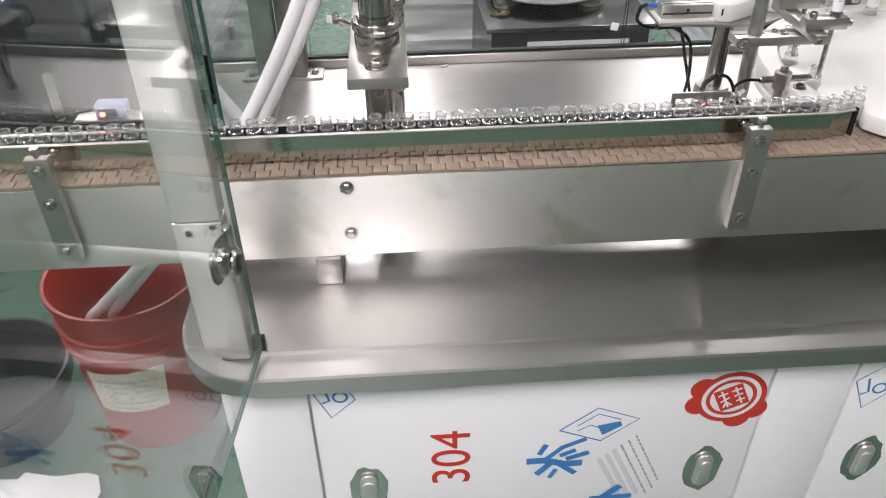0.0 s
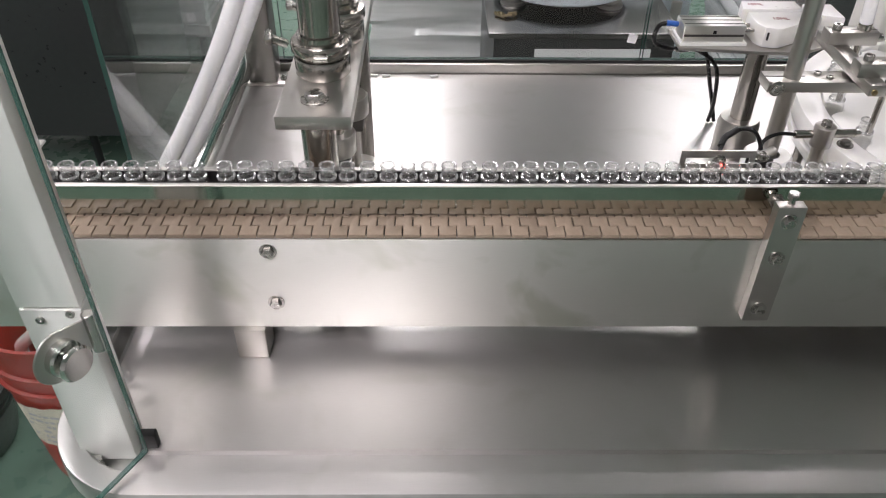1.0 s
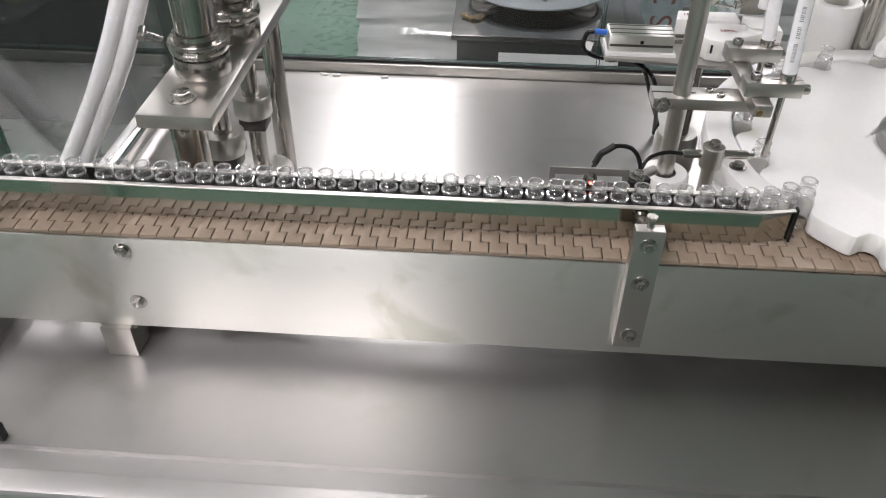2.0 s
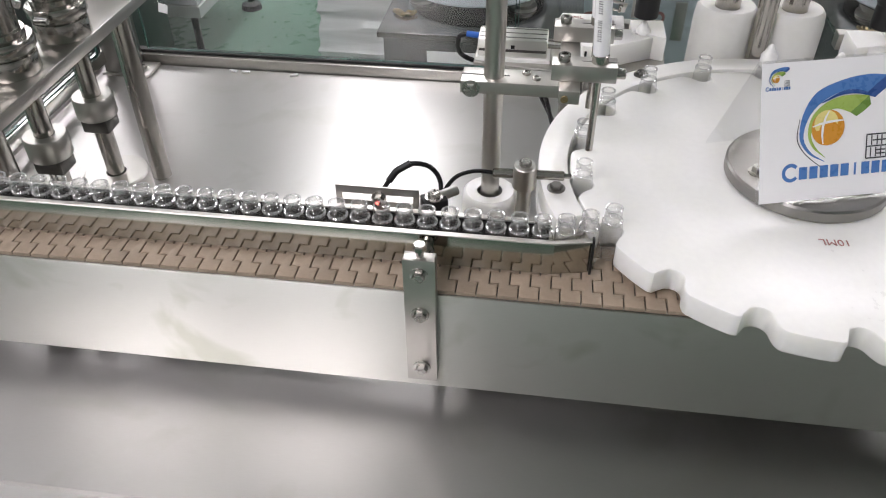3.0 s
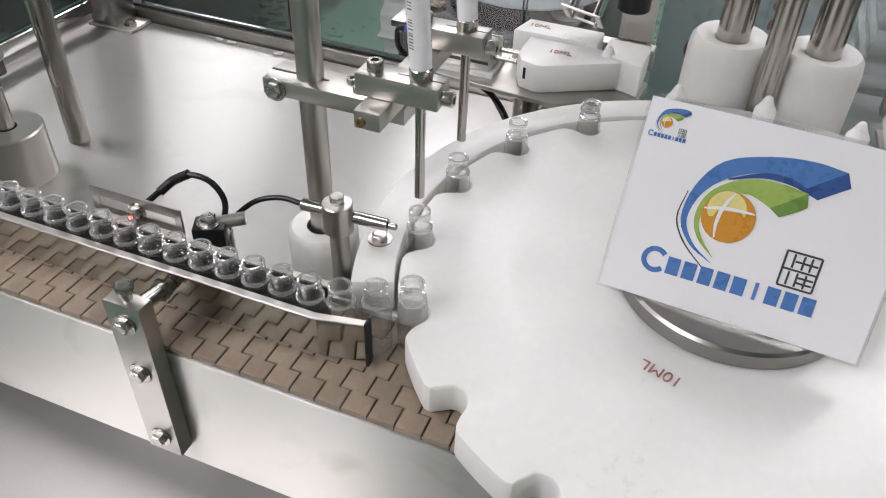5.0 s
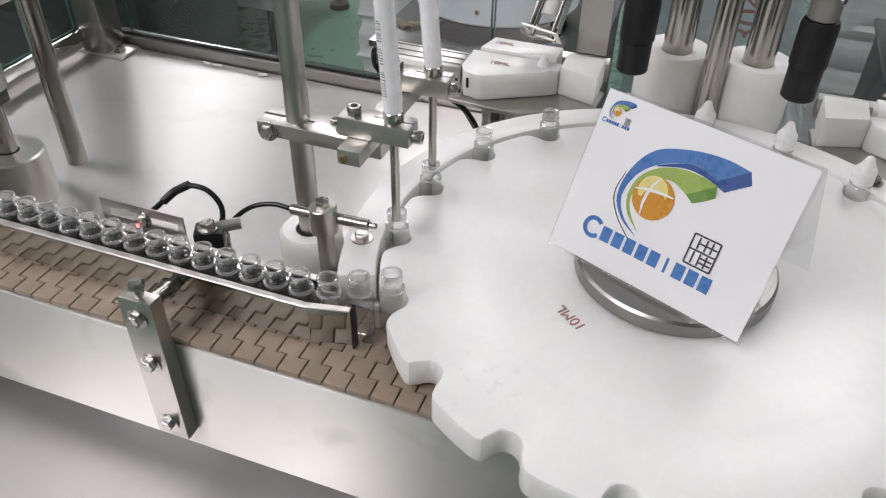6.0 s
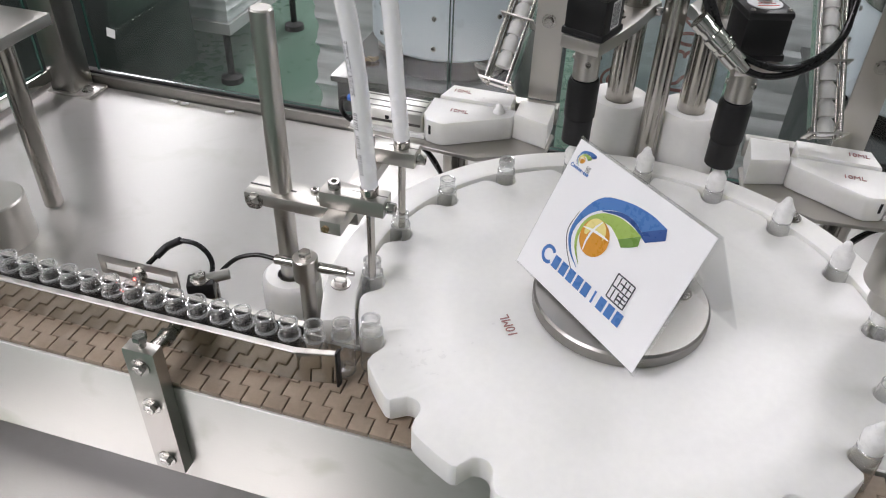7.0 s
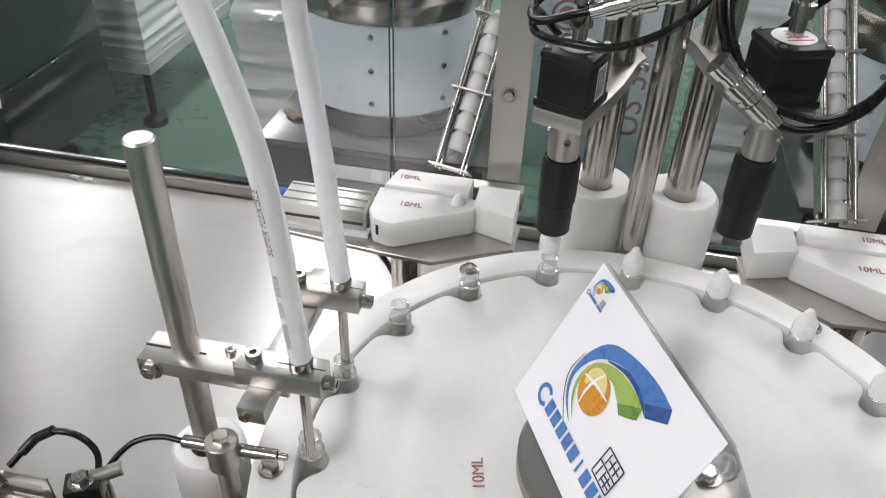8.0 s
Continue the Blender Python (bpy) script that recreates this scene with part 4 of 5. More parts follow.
def cap_feeder(s):
    f = thing("cap_feeder", "steel cap feeder with air cylinder, white blocks and wire chute", "cap feeder", "cap feeders")
    plate = flip([(0.0, 0.432), (0.118, 0.418), (0.172, 0.414), (0.250, 0.455), (0.253, 0.50), (0.20, 0.535), (0.0, 0.50)], s)
    part("base_plate", slab(plate, 0.991, 0.996, 0.0006, 1), STEEL_BAR, f)
    part("column", rod(0.0165, 0.862, 0.9908, 28, m=pose(fx(0.134, s), 0.468, 0)), STEEL_ROD, f)
    part("column_socket", lathe([(0, TABLE_Z + 0.0005), (0.033, TABLE_Z + 0.0005), (0.033, 0.852), (0.030, 0.8615), (0, 0.8618)], 32, m=pose(fx(0.134, s), 0.468, 0)), STEEL_BAR, f)
    cyl = part("air_cylinder", bx(s, 0.004, 0.096, 0.440, 0.482, 1.001, 1.026, bevel=0.0025), STEEL_PLATE, f, "silver extruded air cylinder")
    for gy in (0.447, 0.461, 0.475):
        part("groove", bx(s, 0.006, 0.094, gy - 0.0012, gy + 0.0012, 1.0262, 1.0266), DARK_STEEL, cyl, smooth=0)
    part("groove", bx(s, 0.006, 0.094, 0.4396, 0.4399, 1.009, 1.0125), DARK_STEEL, cyl, smooth=0)
    part("sensor_slot", bx(s, 0.048, 0.053, 0.4393, 0.4395, 1.0135, 1.0185), BLACK_PLASTIC, cyl, smooth=0)
    part("cylinder_foot", bx(s, 0.002, 0.10, 0.436, 0.486, 0.9962, 1.0008), WHITE_PLASTIC, f)
    part("fixed_block", slab(flip([(0.2035, 0.476), (0.2475, 0.462), (0.2475, 0.516), (0.2035, 0.516)], s), 0.9962, 1.030, 0.0015, 2), HDPE, f, "white fixed block")
    back = part("back_block", slab(flip([(0.104, 0.492), (0.195, 0.492), (0.195, 0.526), (0.112, 0.526)], s), 0.9962, 1.031, 0.002, 2), HDPE, f, "white back block")
    writing("size_mark", "10ML", 0.0108, pose(fx(0.128, s), 0.510, 1.0314), RED_FADED, back)
    # wire chute
    a0 = Vector((fx(CHUTE_A.x, s), CHUTE_A.y, CHUTE_A.z))
    wy = Vector((CHUTE_WAY.x * s, CHUTE_WAY.y, CHUTE_WAY.z))
    side = Vector((1, 0, 0)) - wy * wy.x
    side.normalize()
    nrm = wy.cross(side)
    ch = part("chute", bmesh_join([bar_to(a0 + side * u + nrm * v, a0 + side * u + nrm * v + wy * 0.36, 0.0021, 10) for u in (-0.0135, 0.0135) for v in (-0.0135, 0.0135)]), STEEL_ROD, f, "wire-sided cap chute")
    for u in (-0.0163, 0.0163):
        turn = Matrix.Translation(a0 + wy * 0.012) @ Matrix((side, nrm, wy)).transposed().to_4x4()
        part("cheek", put(box(u - 0.0006, u + 0.0006, -0.011, 0.011, 0, 0.34), turn), STEEL_MIRROR, ch, "bright side strip", smooth=0)
    for d in (0.004, 0.085, 0.165, 0.245, 0.325):
        c = a0 + wy * d
        m = Matrix.Translation(c) @ Matrix((side, nrm, wy)).transposed().to_4x4()
        ring = bmesh.new()
        for q in (box(-0.021, 0.021, 0.0155, 0.0215, -0.0009, 0.0009), box(-0.021, 0.021, -0.0215, -0.0155, -0.0009, 0.0009),
                  box(-0.021, -0.0155, -0.0155, 0.0155, -0.0009, 0.0009), box(0.0155, 0.021, -0.0155, 0.0155, -0.0009, 0.0009)):
            join_into(ring, put(q, m))
        part("chute_gate", ring, STEEL_BAR, ch, smooth=0)
    # folded bracket that carries the chute
    bk = 0.207 if s > 0 else 0.115
    bkt = part("chute_bracket", slab(flip([(bk, 0.545), (bk + 0.036, 0.545), (bk + 0.036, 0.548), (bk, 0.548)], s), 1.02, 1.26, 0.0006, 1), STEEL_BAR, f)
    part("bracket_foot", slab(flip([(0.176, 0.527), (0.250, 0.527), (0.250, 0.5449), (0.176, 0.5449)], s), 0.9962, 1.019, 0.001, 1), STEEL_BAR, f)
    part("bracket_bolt", hex_bolt(0.006, 0.005, m=pose(fx(bk + 0.016, s), 0.5449, 1.125, 90)), BOLT, bkt)
    part("air_fitting", bar_to((fx(0.004, s), 0.47, 1.016), (fx(-0.014, s), 0.47, 1.018), 0.0042, 14), BLUE_FIT, f, "blue air fitting")
    part("air_hose", hose([(fx(-0.012, s), 0.47, 1.018), (fx(-0.024, s), 0.472, 1.012), (fx(-0.024, s), 0.48, 0.985), (fx(0.005, s), 0.49, 0.968), (fx(0.06, s), 0.50, 0.965), (fx(0.10, s), 0.535, 0.88), (fx(0.13, s), 0.56, TABLE_Z + 0.004)], 0.0034, 10, 10), CABLE, f, "black air hose")
    part("air_hose", hose([(fx(0.02, s), 0.455, 1.0), (fx(0.01, s), 0.47, 0.975), (fx(0.05, s), 0.49, 0.965), (fx(0.09, s), 0.505, 0.93), (fx(0.11, s), 0.53, 0.86), (fx(0.12, s), 0.56, TABLE_Z + 0.004)], 0.0034, 10, 10), CABLE, f, "black air hose")
    # the sliding block
    sh = thing("cap_shuttle", "white plastic sliding block that carries caps", "shuttle block", "cap shuttles", at=pose(0, 0, 0))
    out = flip([(0.096, 0.448), (0.104, 0.432), (0.120, 0.427), (0.128, 0.428), (0.200, 0.470), (0.2025, 0.474), (0.2025, 0.491), (0.096, 0.491)], s)
    bd = part("block", slab(out, 0.9964, 1.0272, 0.002, 2), HDPE, sh)
    writing("size_mark", "10ML", 0.0108, pose(fx(0.136, s), 0.464, 1.0276), RED_FADED, bd)
    part("notch", put(box(-0.0015, 0.0015, -0.0006, 0.0, 1.008, 1.020), pose(fx(0.109, s), 0.4305, 0, 0, 0, -18 * s)), BLACK_PLASTIC, bd, smooth=0)
    part("push_rods", bmesh_join([bar_to((fx(0.04, s), y_, 1.014), (fx(0.0962, s), y_, 1.014), 0.0028, 14) for y_ in (0.452, 0.472)]), STEEL_ROD, sh, "two bright push rods")
    return sh


def join_into(bm, other):
    tmp = bpy.data.meshes.new("join")
    other.to_mesh(tmp)
    other.free()
    bm.from_mesh(tmp)
    bpy.data.meshes.remove(tmp)


def bmesh_join(list_):
    bm = bmesh.new()
    for o in list_:
        join_into(bm, o)
    return bm


shuttle_a, shuttle_b = cap_feeder(1), cap_feeder(-1)


# ---- capping heads: an arm on a lifting column, a motor and a chuck ----
COL = {1: (0.323, 0.503), -1: (0.407, 0.503)}
ARM = 0.1065


def capping_head(s):
    """Built in its own space: the column is the origin, the chuck lies at -y."""
    h = thing("capping_head", "capping head with a black motor, steel arm and black chuck", "capping head", "capping heads")
    part("column", rod(0.0160, -0.06, 0.46, 32), STEEL_ROD, h, "polished lifting column")
    # a bowed arm with a horn past the column
    left_, right_ = [], []
    for q in range(13):
        u = q / 12
        bow, wide = 0.009 * s * math.sin(math.pi * u), 0.0195 - 0.005 * math.sin(math.pi * u) + 0.002 * u
        left_.append((bow - wide, -(ARM + 0.024) * u + 0.004 * (1 - u)))
        right_.append((bow + wide, -(ARM + 0.024) * u + 0.004 * (1 - u)))
    arm = [(-0.010 * s - 0.003, 0.052), (-0.021, 0.022)] + left_ + right_[::-1] + [(0.021, 0.022), (-0.010 * s + 0.003, 0.052)]
    part("arm", slab(arm, 0.112, 0.126, 0.001, 2), STEEL_BAR, h, "flat steel arm")
    part("arm_bolt", socket_bolt(0.005, 0.006, m=pose(0.0205, 0.012, 0.119, 0, 90)), BOLT, h)
    part("stop_screw", hex_bolt(0.0045, 0.006, True, m=pose(0.004, -0.05, 0.1262)), BOLT, h)
    mo = part("motor", box(-0.0225, 0.0225, -ARM - 0.0225, -ARM + 0.0225, 0.1275, 0.170, 0.005, 2), BLACK_PAINT, h, "black square motor")
    part("motor_flange", box(-0.0235, 0.0235, -ARM - 0.0235, -ARM + 0.0235, 0.1262, 0.134, 0.002, 2), BLACK_PAINT, mo)
    part("motor_top", box(-0.0230, 0.0230, -ARM - 0.0230, -ARM + 0.0230, 0.1660, 0.175, 0.004, 2), BLACK_PLASTIC, mo)
    part("motor_label", box(0.0227, 0.0229, -ARM - 0.008, -ARM + 0.010, 0.136, 0.164), PAPER, mo, "white label", smooth=0)
    bars = bmesh.new()
    for k in range(7):
        box(0.02295, 0.0231, -ARM - 0.0068 + k * 0.0022, -ARM - 0.0059 + k * 0.0022, 0.138, 0.162, bm=bars)
    part("label_bars", bars, DARK_INK, mo, smooth=0)
    for cx in (-0.0175, 0.0175):
        for cy in (-0.0175, 0.0175):
            part("motor_screw", socket_bolt(0.0024, 0.0012, m=pose(cx, -ARM + cy, 0.1751)), BOLT, mo)
    part("motor_cap", rod(0.0165, 0.1751, 0.1763, 32, 0.0004, m=pose(0, -ARM, 0)), PAPER, mo, "round printed plate")
    mark = bmesh.new()
    for k in range(4):
        box(-0.010 + k * 0.002, 0.010 - k * 0.001, -ARM - 0.010 + k * 0.006, -ARM - 0.0085 + k * 0.006, 0.1764, 0.1766, bm=mark)
    part("plate_bars", mark, RED_INK if s < 0 else DARK_INK, mo, smooth=0)
    part("swivel", lathe([(0, 0.1768), (0.006, 0.1768), (0.006, 0.190), (0.009, 0.191), (0.009, 0.201), (0.005, 0.202), (0.005, 0.208), (0.0075, 0.209), (0.0075, 0.224), (0, 0.224)], 20, m=pose(0, -ARM, 0)), STEEL_ROD, h)
    part("air_elbow", bar_to((0, -ARM, 0.224), (0, -ARM, 0.244), 0.008, 16), BLUE_FIT, h, "blue air fitting")
    ck = part("spindle", rod(0.0135, 0.076, 0.1119, 26, m=pose(0, -ARM, 0)), STEEL_BAR, h)
    for a in (0, 120, 240):
        part("spindle_screw", socket_bolt(0.003, 0.004, m=pose(0, -ARM, 0.096) @ pose(0, 0, 0, 0, 0, a - 60) @ pose(0.0122, 0, 0, 0, 90, 0)), BOLT, ck)
    part("chuck", lathe([(0.0085, 0.0), (0.0145, 0.0), (0.0155, 0.001), (0.0155, 0.030), (0.0149, 0.0305), (0.0149, 0.032), (0.0168, 0.0325), (0.0168, 0.070), (0.0152, 0.0755), (0, 0.0757), (0, 0.012), (0.0085, 0.012)], 32, m=pose(0, -ARM, 0)), BLACK_PLASTIC, h, "black rubber-lined chuck")
    # a loop of cable and a bright plug on the motor
    if s > 0:
        loops = ([(-0.010, -ARM + 0.026, 0.153), (-0.036, -ARM + 0.030, 0.173), (-0.040, -ARM + 0.005, 0.193), (-0.028, -ARM - 0.022, 0.187), (0.005, -ARM - 0.030, 0.188), (0.040, -ARM - 0.022, 0.191), (0.075, -ARM + 0.0, 0.210), (0.10, -ARM + 0.03, 0.248)],
                 [(-0.034, -ARM + 0.02, 0.210), (-0.042, -ARM + 0.0, 0.196), (-0.026, -ARM - 0.022, 0.196), (0.0, -ARM - 0.012, 0.204), (0.012, -ARM - 0.008, 0.208)],
                 [(-0.034, -ARM + 0.02, 0.210), (-0.010, -ARM + 0.035, 0.220), (0.022, -ARM + 0.022, 0.214), (0.03, -ARM + 0.0, 0.204)])
        a, b = Vector((0.010, -ARM - 0.010, 0.207)), Vector((0.062, -ARM + 0.008, 0.228))
    else:
        loops = ([(0.0, -ARM + 0.028, 0.165), (0.045, -ARM + 0.03, 0.20), (0.062, -ARM + 0.005, 0.240), (0.072, -ARM - 0.010, 0.20), (0.070, -ARM - 0.03, 0.160), (0.040, -ARM - 0.040, 0.135), (0.0, -ARM - 0.046, 0.132), (-0.040, -ARM - 0.03, 0.150), (-0.058, -ARM - 0.005, 0.195), (-0.045, -ARM + 0.02, 0.235), (0.0, -ARM + 0.03, 0.240), (0.020, -ARM + 0.03, 0.215)],
                 [(0.066, -ARM + 0.006, 0.262), (0.078, -ARM - 0.012, 0.205), (0.064, -ARM - 0.034, 0.150), (0.03, -ARM - 0.044, 0.127), (-0.015, -ARM - 0.047, 0.126), (-0.048, -ARM - 0.028, 0.152), (-0.064, -ARM + 0.0, 0.20), (-0.052, -ARM + 0.02, 0.245)])
        a, b = Vector((-0.022, -ARM - 0.044, 0.128)), Vector((-0.080, -ARM - 0.025, 0.178))
    for pts in loops:
        part("cable", hose(pts, 0.0033, 8, 12), CABLE, h, "black cable loop")
    way = (b - a).normalized()
    part("plug", lathe([(0, 0), (0.006, 0), (0.006, 0.010), (0.0095, 0.011), (0.0095, 0.026), (0.008, 0.0265), (0.008, 0.029), (0.0108, 0.0295), (0.0108, 0.034), (0.0100, 0.0345), (0.0100, 0.037), (0.0108, 0.0375),
                          (0.0108, 0.047), (0.0082, 0.048), (0.0082, 0.056), (0.0096, 0.0565), (0.0096, 0.066), (0, 0.066)], 22, m=between(a, b)), STEEL_MIRROR, h, "bright metal cable plug")
    return h


head_a, head_b = capping_head(1), capping_head(-1)

for s in (1, -1):
    sv = thing("head_sleeve", "tall white plastic sleeve round a lifting column", "sleeve", "head sleeves", at=pose(COL[s][0], COL[s][1], 0))
    part("sleeve", lathe([(0.0163, 1.060), (0.026, 1.064), (0.0345, 1.063), (0.0385, 1.058), (0.0400, 1.046), (0.0400, 0.875), (0, 0.875)], 36), HDPE, sv)
    part("foot", rod(0.026, TABLE_Z + 0.0005, 0.8748, 28), DARK_STEEL, sv)
tie = thing("centre_post", "tall polished steel post between the capping heads", "post", at=pose(0.3655, 0.473, 0))
part("post", rod(0.0125, TABLE_Z + 0.0005, 1.75, 28), STEEL_ROD, tie)
part("post_foot", rod(0.022, TABLE_Z + 0.0008, 0.83, 28), STEEL_BAR, tie)

tight = thing("cap_tightener", "stepped steel cap tightening head", "tightening head")
part("body", lathe([(0.012, 0.0), (0.0165, 0.0), (0.018, 0.002), (0.018, 0.022), (0.028, 0.024), (0.029, 0.026), (0.029, 0.062), (0.028, 0.064), (0.024, 0.085), (0.012, 0.092), (0.012, 0.30), (0, 0.30), (0, 0.01), (0.012, 0.01)], 40), STEEL_BAR, tight)
tpost = thing("tightening_post", "steel post carrying the tightening head", "post", at=pose(0.66, 0.33, 0))
part("post", rod(0.014, TABLE_Z + 0.0005, 1.5, 24), STEEL_ROD, tpost)
part("bracket", put(box(-0.02, 0.13, -0.02, 0.02, 1.42, 1.44, 0.002), pose(0, 0, 0, 0, 0, 237 - 360)), STEEL_BAR, tpost)

# ---- metering pumps ----
pump = thing("metering_pumps", "pair of steel metering pumps on a thick plate with posts", "metering pump")
part("top_plate", box(-0.530, -0.448, 0.087, 0.47, 1.053, 1.069, 0.0015), STEEL_BAR, pump, "thick machined steel plate")
part("front_post", rod(0.0195, TABLE_Z + 0.0005, 1.0528, 32, m=pose(-0.489, 0.118, 0)), STEEL_ROD, pump)
part("back_post", rod(0.0140, TABLE_Z + 0.0005, 1.0528, 28, m=pose(-0.466, 0.392, 0)), STEEL_ROD, pump)
part("plate_bolt", hex_bolt(0.011, 0.008, m=pose(-0.491, 0.126, 1.0692)), BOLT, pump)
for px_, py_ in ((-0.489, 0.196), (-0.480, 0.294)):
    P = pose(px_, py_, 0)
    part("pump_barrel", lathe([(0, 1.118), (0.0235, 1.118), (0.0235, 1.42), (0, 1.42)], 36, m=P), STEEL_ROD, pump, "tall polished pump barrel")
    part("pump_flange", lathe([(0, 1.0692), (0.031, 1.0692), (0.032, 1.071), (0.032, 1.089), (0.031, 1.091), (0.028, 1.0915), (0.028, 1.096), (0.033, 1.0965), (0.0345, 1.0985), (0.0345, 1.108), (0.033, 1.110), (0.027, 1.1105), (0.027, 1.1178), (0, 1.1178)], 40, m=P), STEEL_ROD, pump, "clamped pipe flange")
    part("wing_nut", bmesh_join([bar_to((px_ - 0.036, py_ - 0.012, 1.108), (px_ - 0.056, py_ - 0.018, 1.118), 0.005, 14), bar_to((px_ - 0.054, py_ - 0.026, 1.116), (px_ - 0.056, py_ - 0.010, 1.122), 0.0045, 12)]), BOLT, pump)
    part("clamp_screw", bar_to((px_ - 0.004, py_ - 0.040, 1.1025), (px_ + 0.012, py_ - 0.040, 1.1025), 0.0042, 14), BOLT, pump)
    part("bushing", lathe([(0.0135, 0.87), (0.041, 0.87), (0.043, 0.868), (0.043, TABLE_Z + 0.0005), (0, TABLE_Z + 0.0005)], 44, m=pose(px_ + 0.006, py_ + 0.004, 0)), STEEL_BAR, pump, "turned steel bushing")
    part("bushing_mouth", rod(0.0134, 0.862, 0.866, 24, m=pose(px_ + 0.006, py_ + 0.004, 0)), BLACK_PLASTIC, pump)
    part("piston_rod", rod(0.0115, 0.8665, 1.0528, 24, m=pose(px_ + 0.006, py_ + 0.004, 0)), STEEL_ROD, pump)
    part("coupling", lathe([(0.0118, 0.958), (0.024, 0.958), (0.0255, 0.960), (0.0255, 0.985), (0.024, 0.987), (0.0118, 0.987)], 32, m=pose(px_ + 0.006, py_ + 0.004, 0)), STEEL_BAR, pump)
    part("coupling_pin", box(px_ - 0.012, px_ + 0.024, py_ - 0.012, py_ + 0.02, 0.938, 0.9575, 0.003), DARK_STEEL, pump)

hs = thing("suction_hoses", "pair of white suction hoses running down into a pail", "hose")
for d, e in ((0.0, 0.0), (0.020, 0.005)):
    part("hose", hose([(-0.515 + d, 0.25 + e, 1.40), (-0.552 + d, 0.25 + e, 1.24), (-0.594 + d, 0.25 + e, 1.13), (-0.65 + d, 0.25 + e, 1.02), (-0.721 + d, 0.25 + e, 0.905), (-0.805 + d, 0.28 + e, 0.79), (-0.88 + d, 0.295 + e, 0.70),
                       (-0.965 + d, 0.30 + e, 0.61), (-1.065 + d * 1.7, 0.335 + e, 0.50), (-1.112 + d * 2.2, 0.36 + e, 0.44), (-1.125 + d * 2.4, 0.385 + e, 0.34)], 0.0115, 8, 16), TUBE, hs, "soft white hose")


# ---- enclosure: posts, panes and sill ----
enc = thing("enclosure_frame", "stainless steel enclosure posts and dark sill behind the table", "enclosure frame")
part("sill", box(LEFT_X, RIGHT_X, BACK_Y + 0.004, BACK_Y + 0.034, TABLE_Z - 0.04, TABLE_Z + 0.019, 0.0015), STEEL_BAR, enc, "folded steel sill")
part("sill_cap", box(LEFT_X, RIGHT_X, BACK_Y + 0.012, BACK_Y + 0.026, TABLE_Z + 0.0192, TABLE_Z + 0.0243), RUBBER_AND_SHADE, enc, "black glazing strip", smooth=0)
part("side_sill", box(LEFT_X - 0.004, LEFT_X + 0.016, 0.11, BACK_Y, TABLE_Z + 0.024, TABLE_Z + 0.045, 0.0015), STEEL_MIRROR, enc)
part("corner_post", box(-0.706, -0.655, 0.695, BACK_Y + 0.002, TABLE_Z + 0.0012, 1.80, 0.002), DARK_POST, enc)
part("post_foot", box(-0.712, -0.622, 0.690, 0.7445, TABLE_Z + 0.0006, TABLE_Z + 0.0065, 0.001), STEEL_BAR, enc)
part("foot_bolt", hex_bolt(0.0075, 0.007, m=pose(-0.64, 0.712, TABLE_Z + 0.0067)), BOLT, enc)
part("front_post", box(-0.720, -0.665, -0.150, -0.120, TABLE_Z + 0.0012, 1.011, 0.002), POST_STEEL, enc)
part("upper_post", box(-0.720, -0.665, -0.150, -0.120, 1.0135, 1.85, 0.002), POST_STEEL, enc)
part("post_foot", box(-0.6645, -0.648, -0.136, -0.126, TABLE_Z + 0.0006, TABLE_Z + 0.022, 0.001), BLACK_PLASTIC, enc, "black rubber stop")
part("foot_bolt", hex_bolt(0.0075, 0.016, m=pose(-0.703, -0.158, TABLE_Z - 0.0052)), BOLT, enc)
for px_, pz in ((-0.69, 1.0), (-0.662, 1.007)):
    part("screw", socket_bolt(0.004, 0.002, m=pose(px_ - 0.013, -0.1502, pz, 90)), BOLT, enc)


def pane(name, m, w, h, label):
    p = thing(name, label, "glass panel", at=m)
    sheet = part("sheet", box(0, w, -0.0025, 0.0025, 0, h), PANE, p, smooth=0)
    sheet.visible_shadow = False
    for a in ((0, 0.0012, -0.0027, 0.0027, 0, h), (w - 0.0012, w, -0.0027, 0.0027, 0, h), (0.0012, w - 0.0012, -0.0027, 0.0027, -0.001, 0.0002)):
        part("edge", box(*a), PANE_EDGE, p, "green polished glass edge", smooth=0)
    return p


BP = BACK_Y + 0.019
pane("glass_panel", pose(-0.650, BP, TABLE_Z + 0.0245), 0.688, 1.0, "clear greenish glass back panel")
pane("glass_panel", pose(0.042, BP, TABLE_Z + 0.0245), 1.28, 1.0, "clear greenish glass back panel")
pane("glass_panel", pose(LEFT_X + 0.006, 0.12, TABLE_Z + 0.0465, 0, 0, 90), 0.57, 0.95, "clear greenish glass side panel")
for tx, tz in ((0.017, 0.867), (-0.600, 0.905)):
    tp = single("tape_square", put(box(-0.0085, 0.0085, -0.0004, 0.0004, -0.0085, 0.0085), pose(tx, BP - 0.0034, tz, 0, 12, 0)), PAPER, "small white tape square stuck on the glass", "tape", "tape squares", smooth=0)

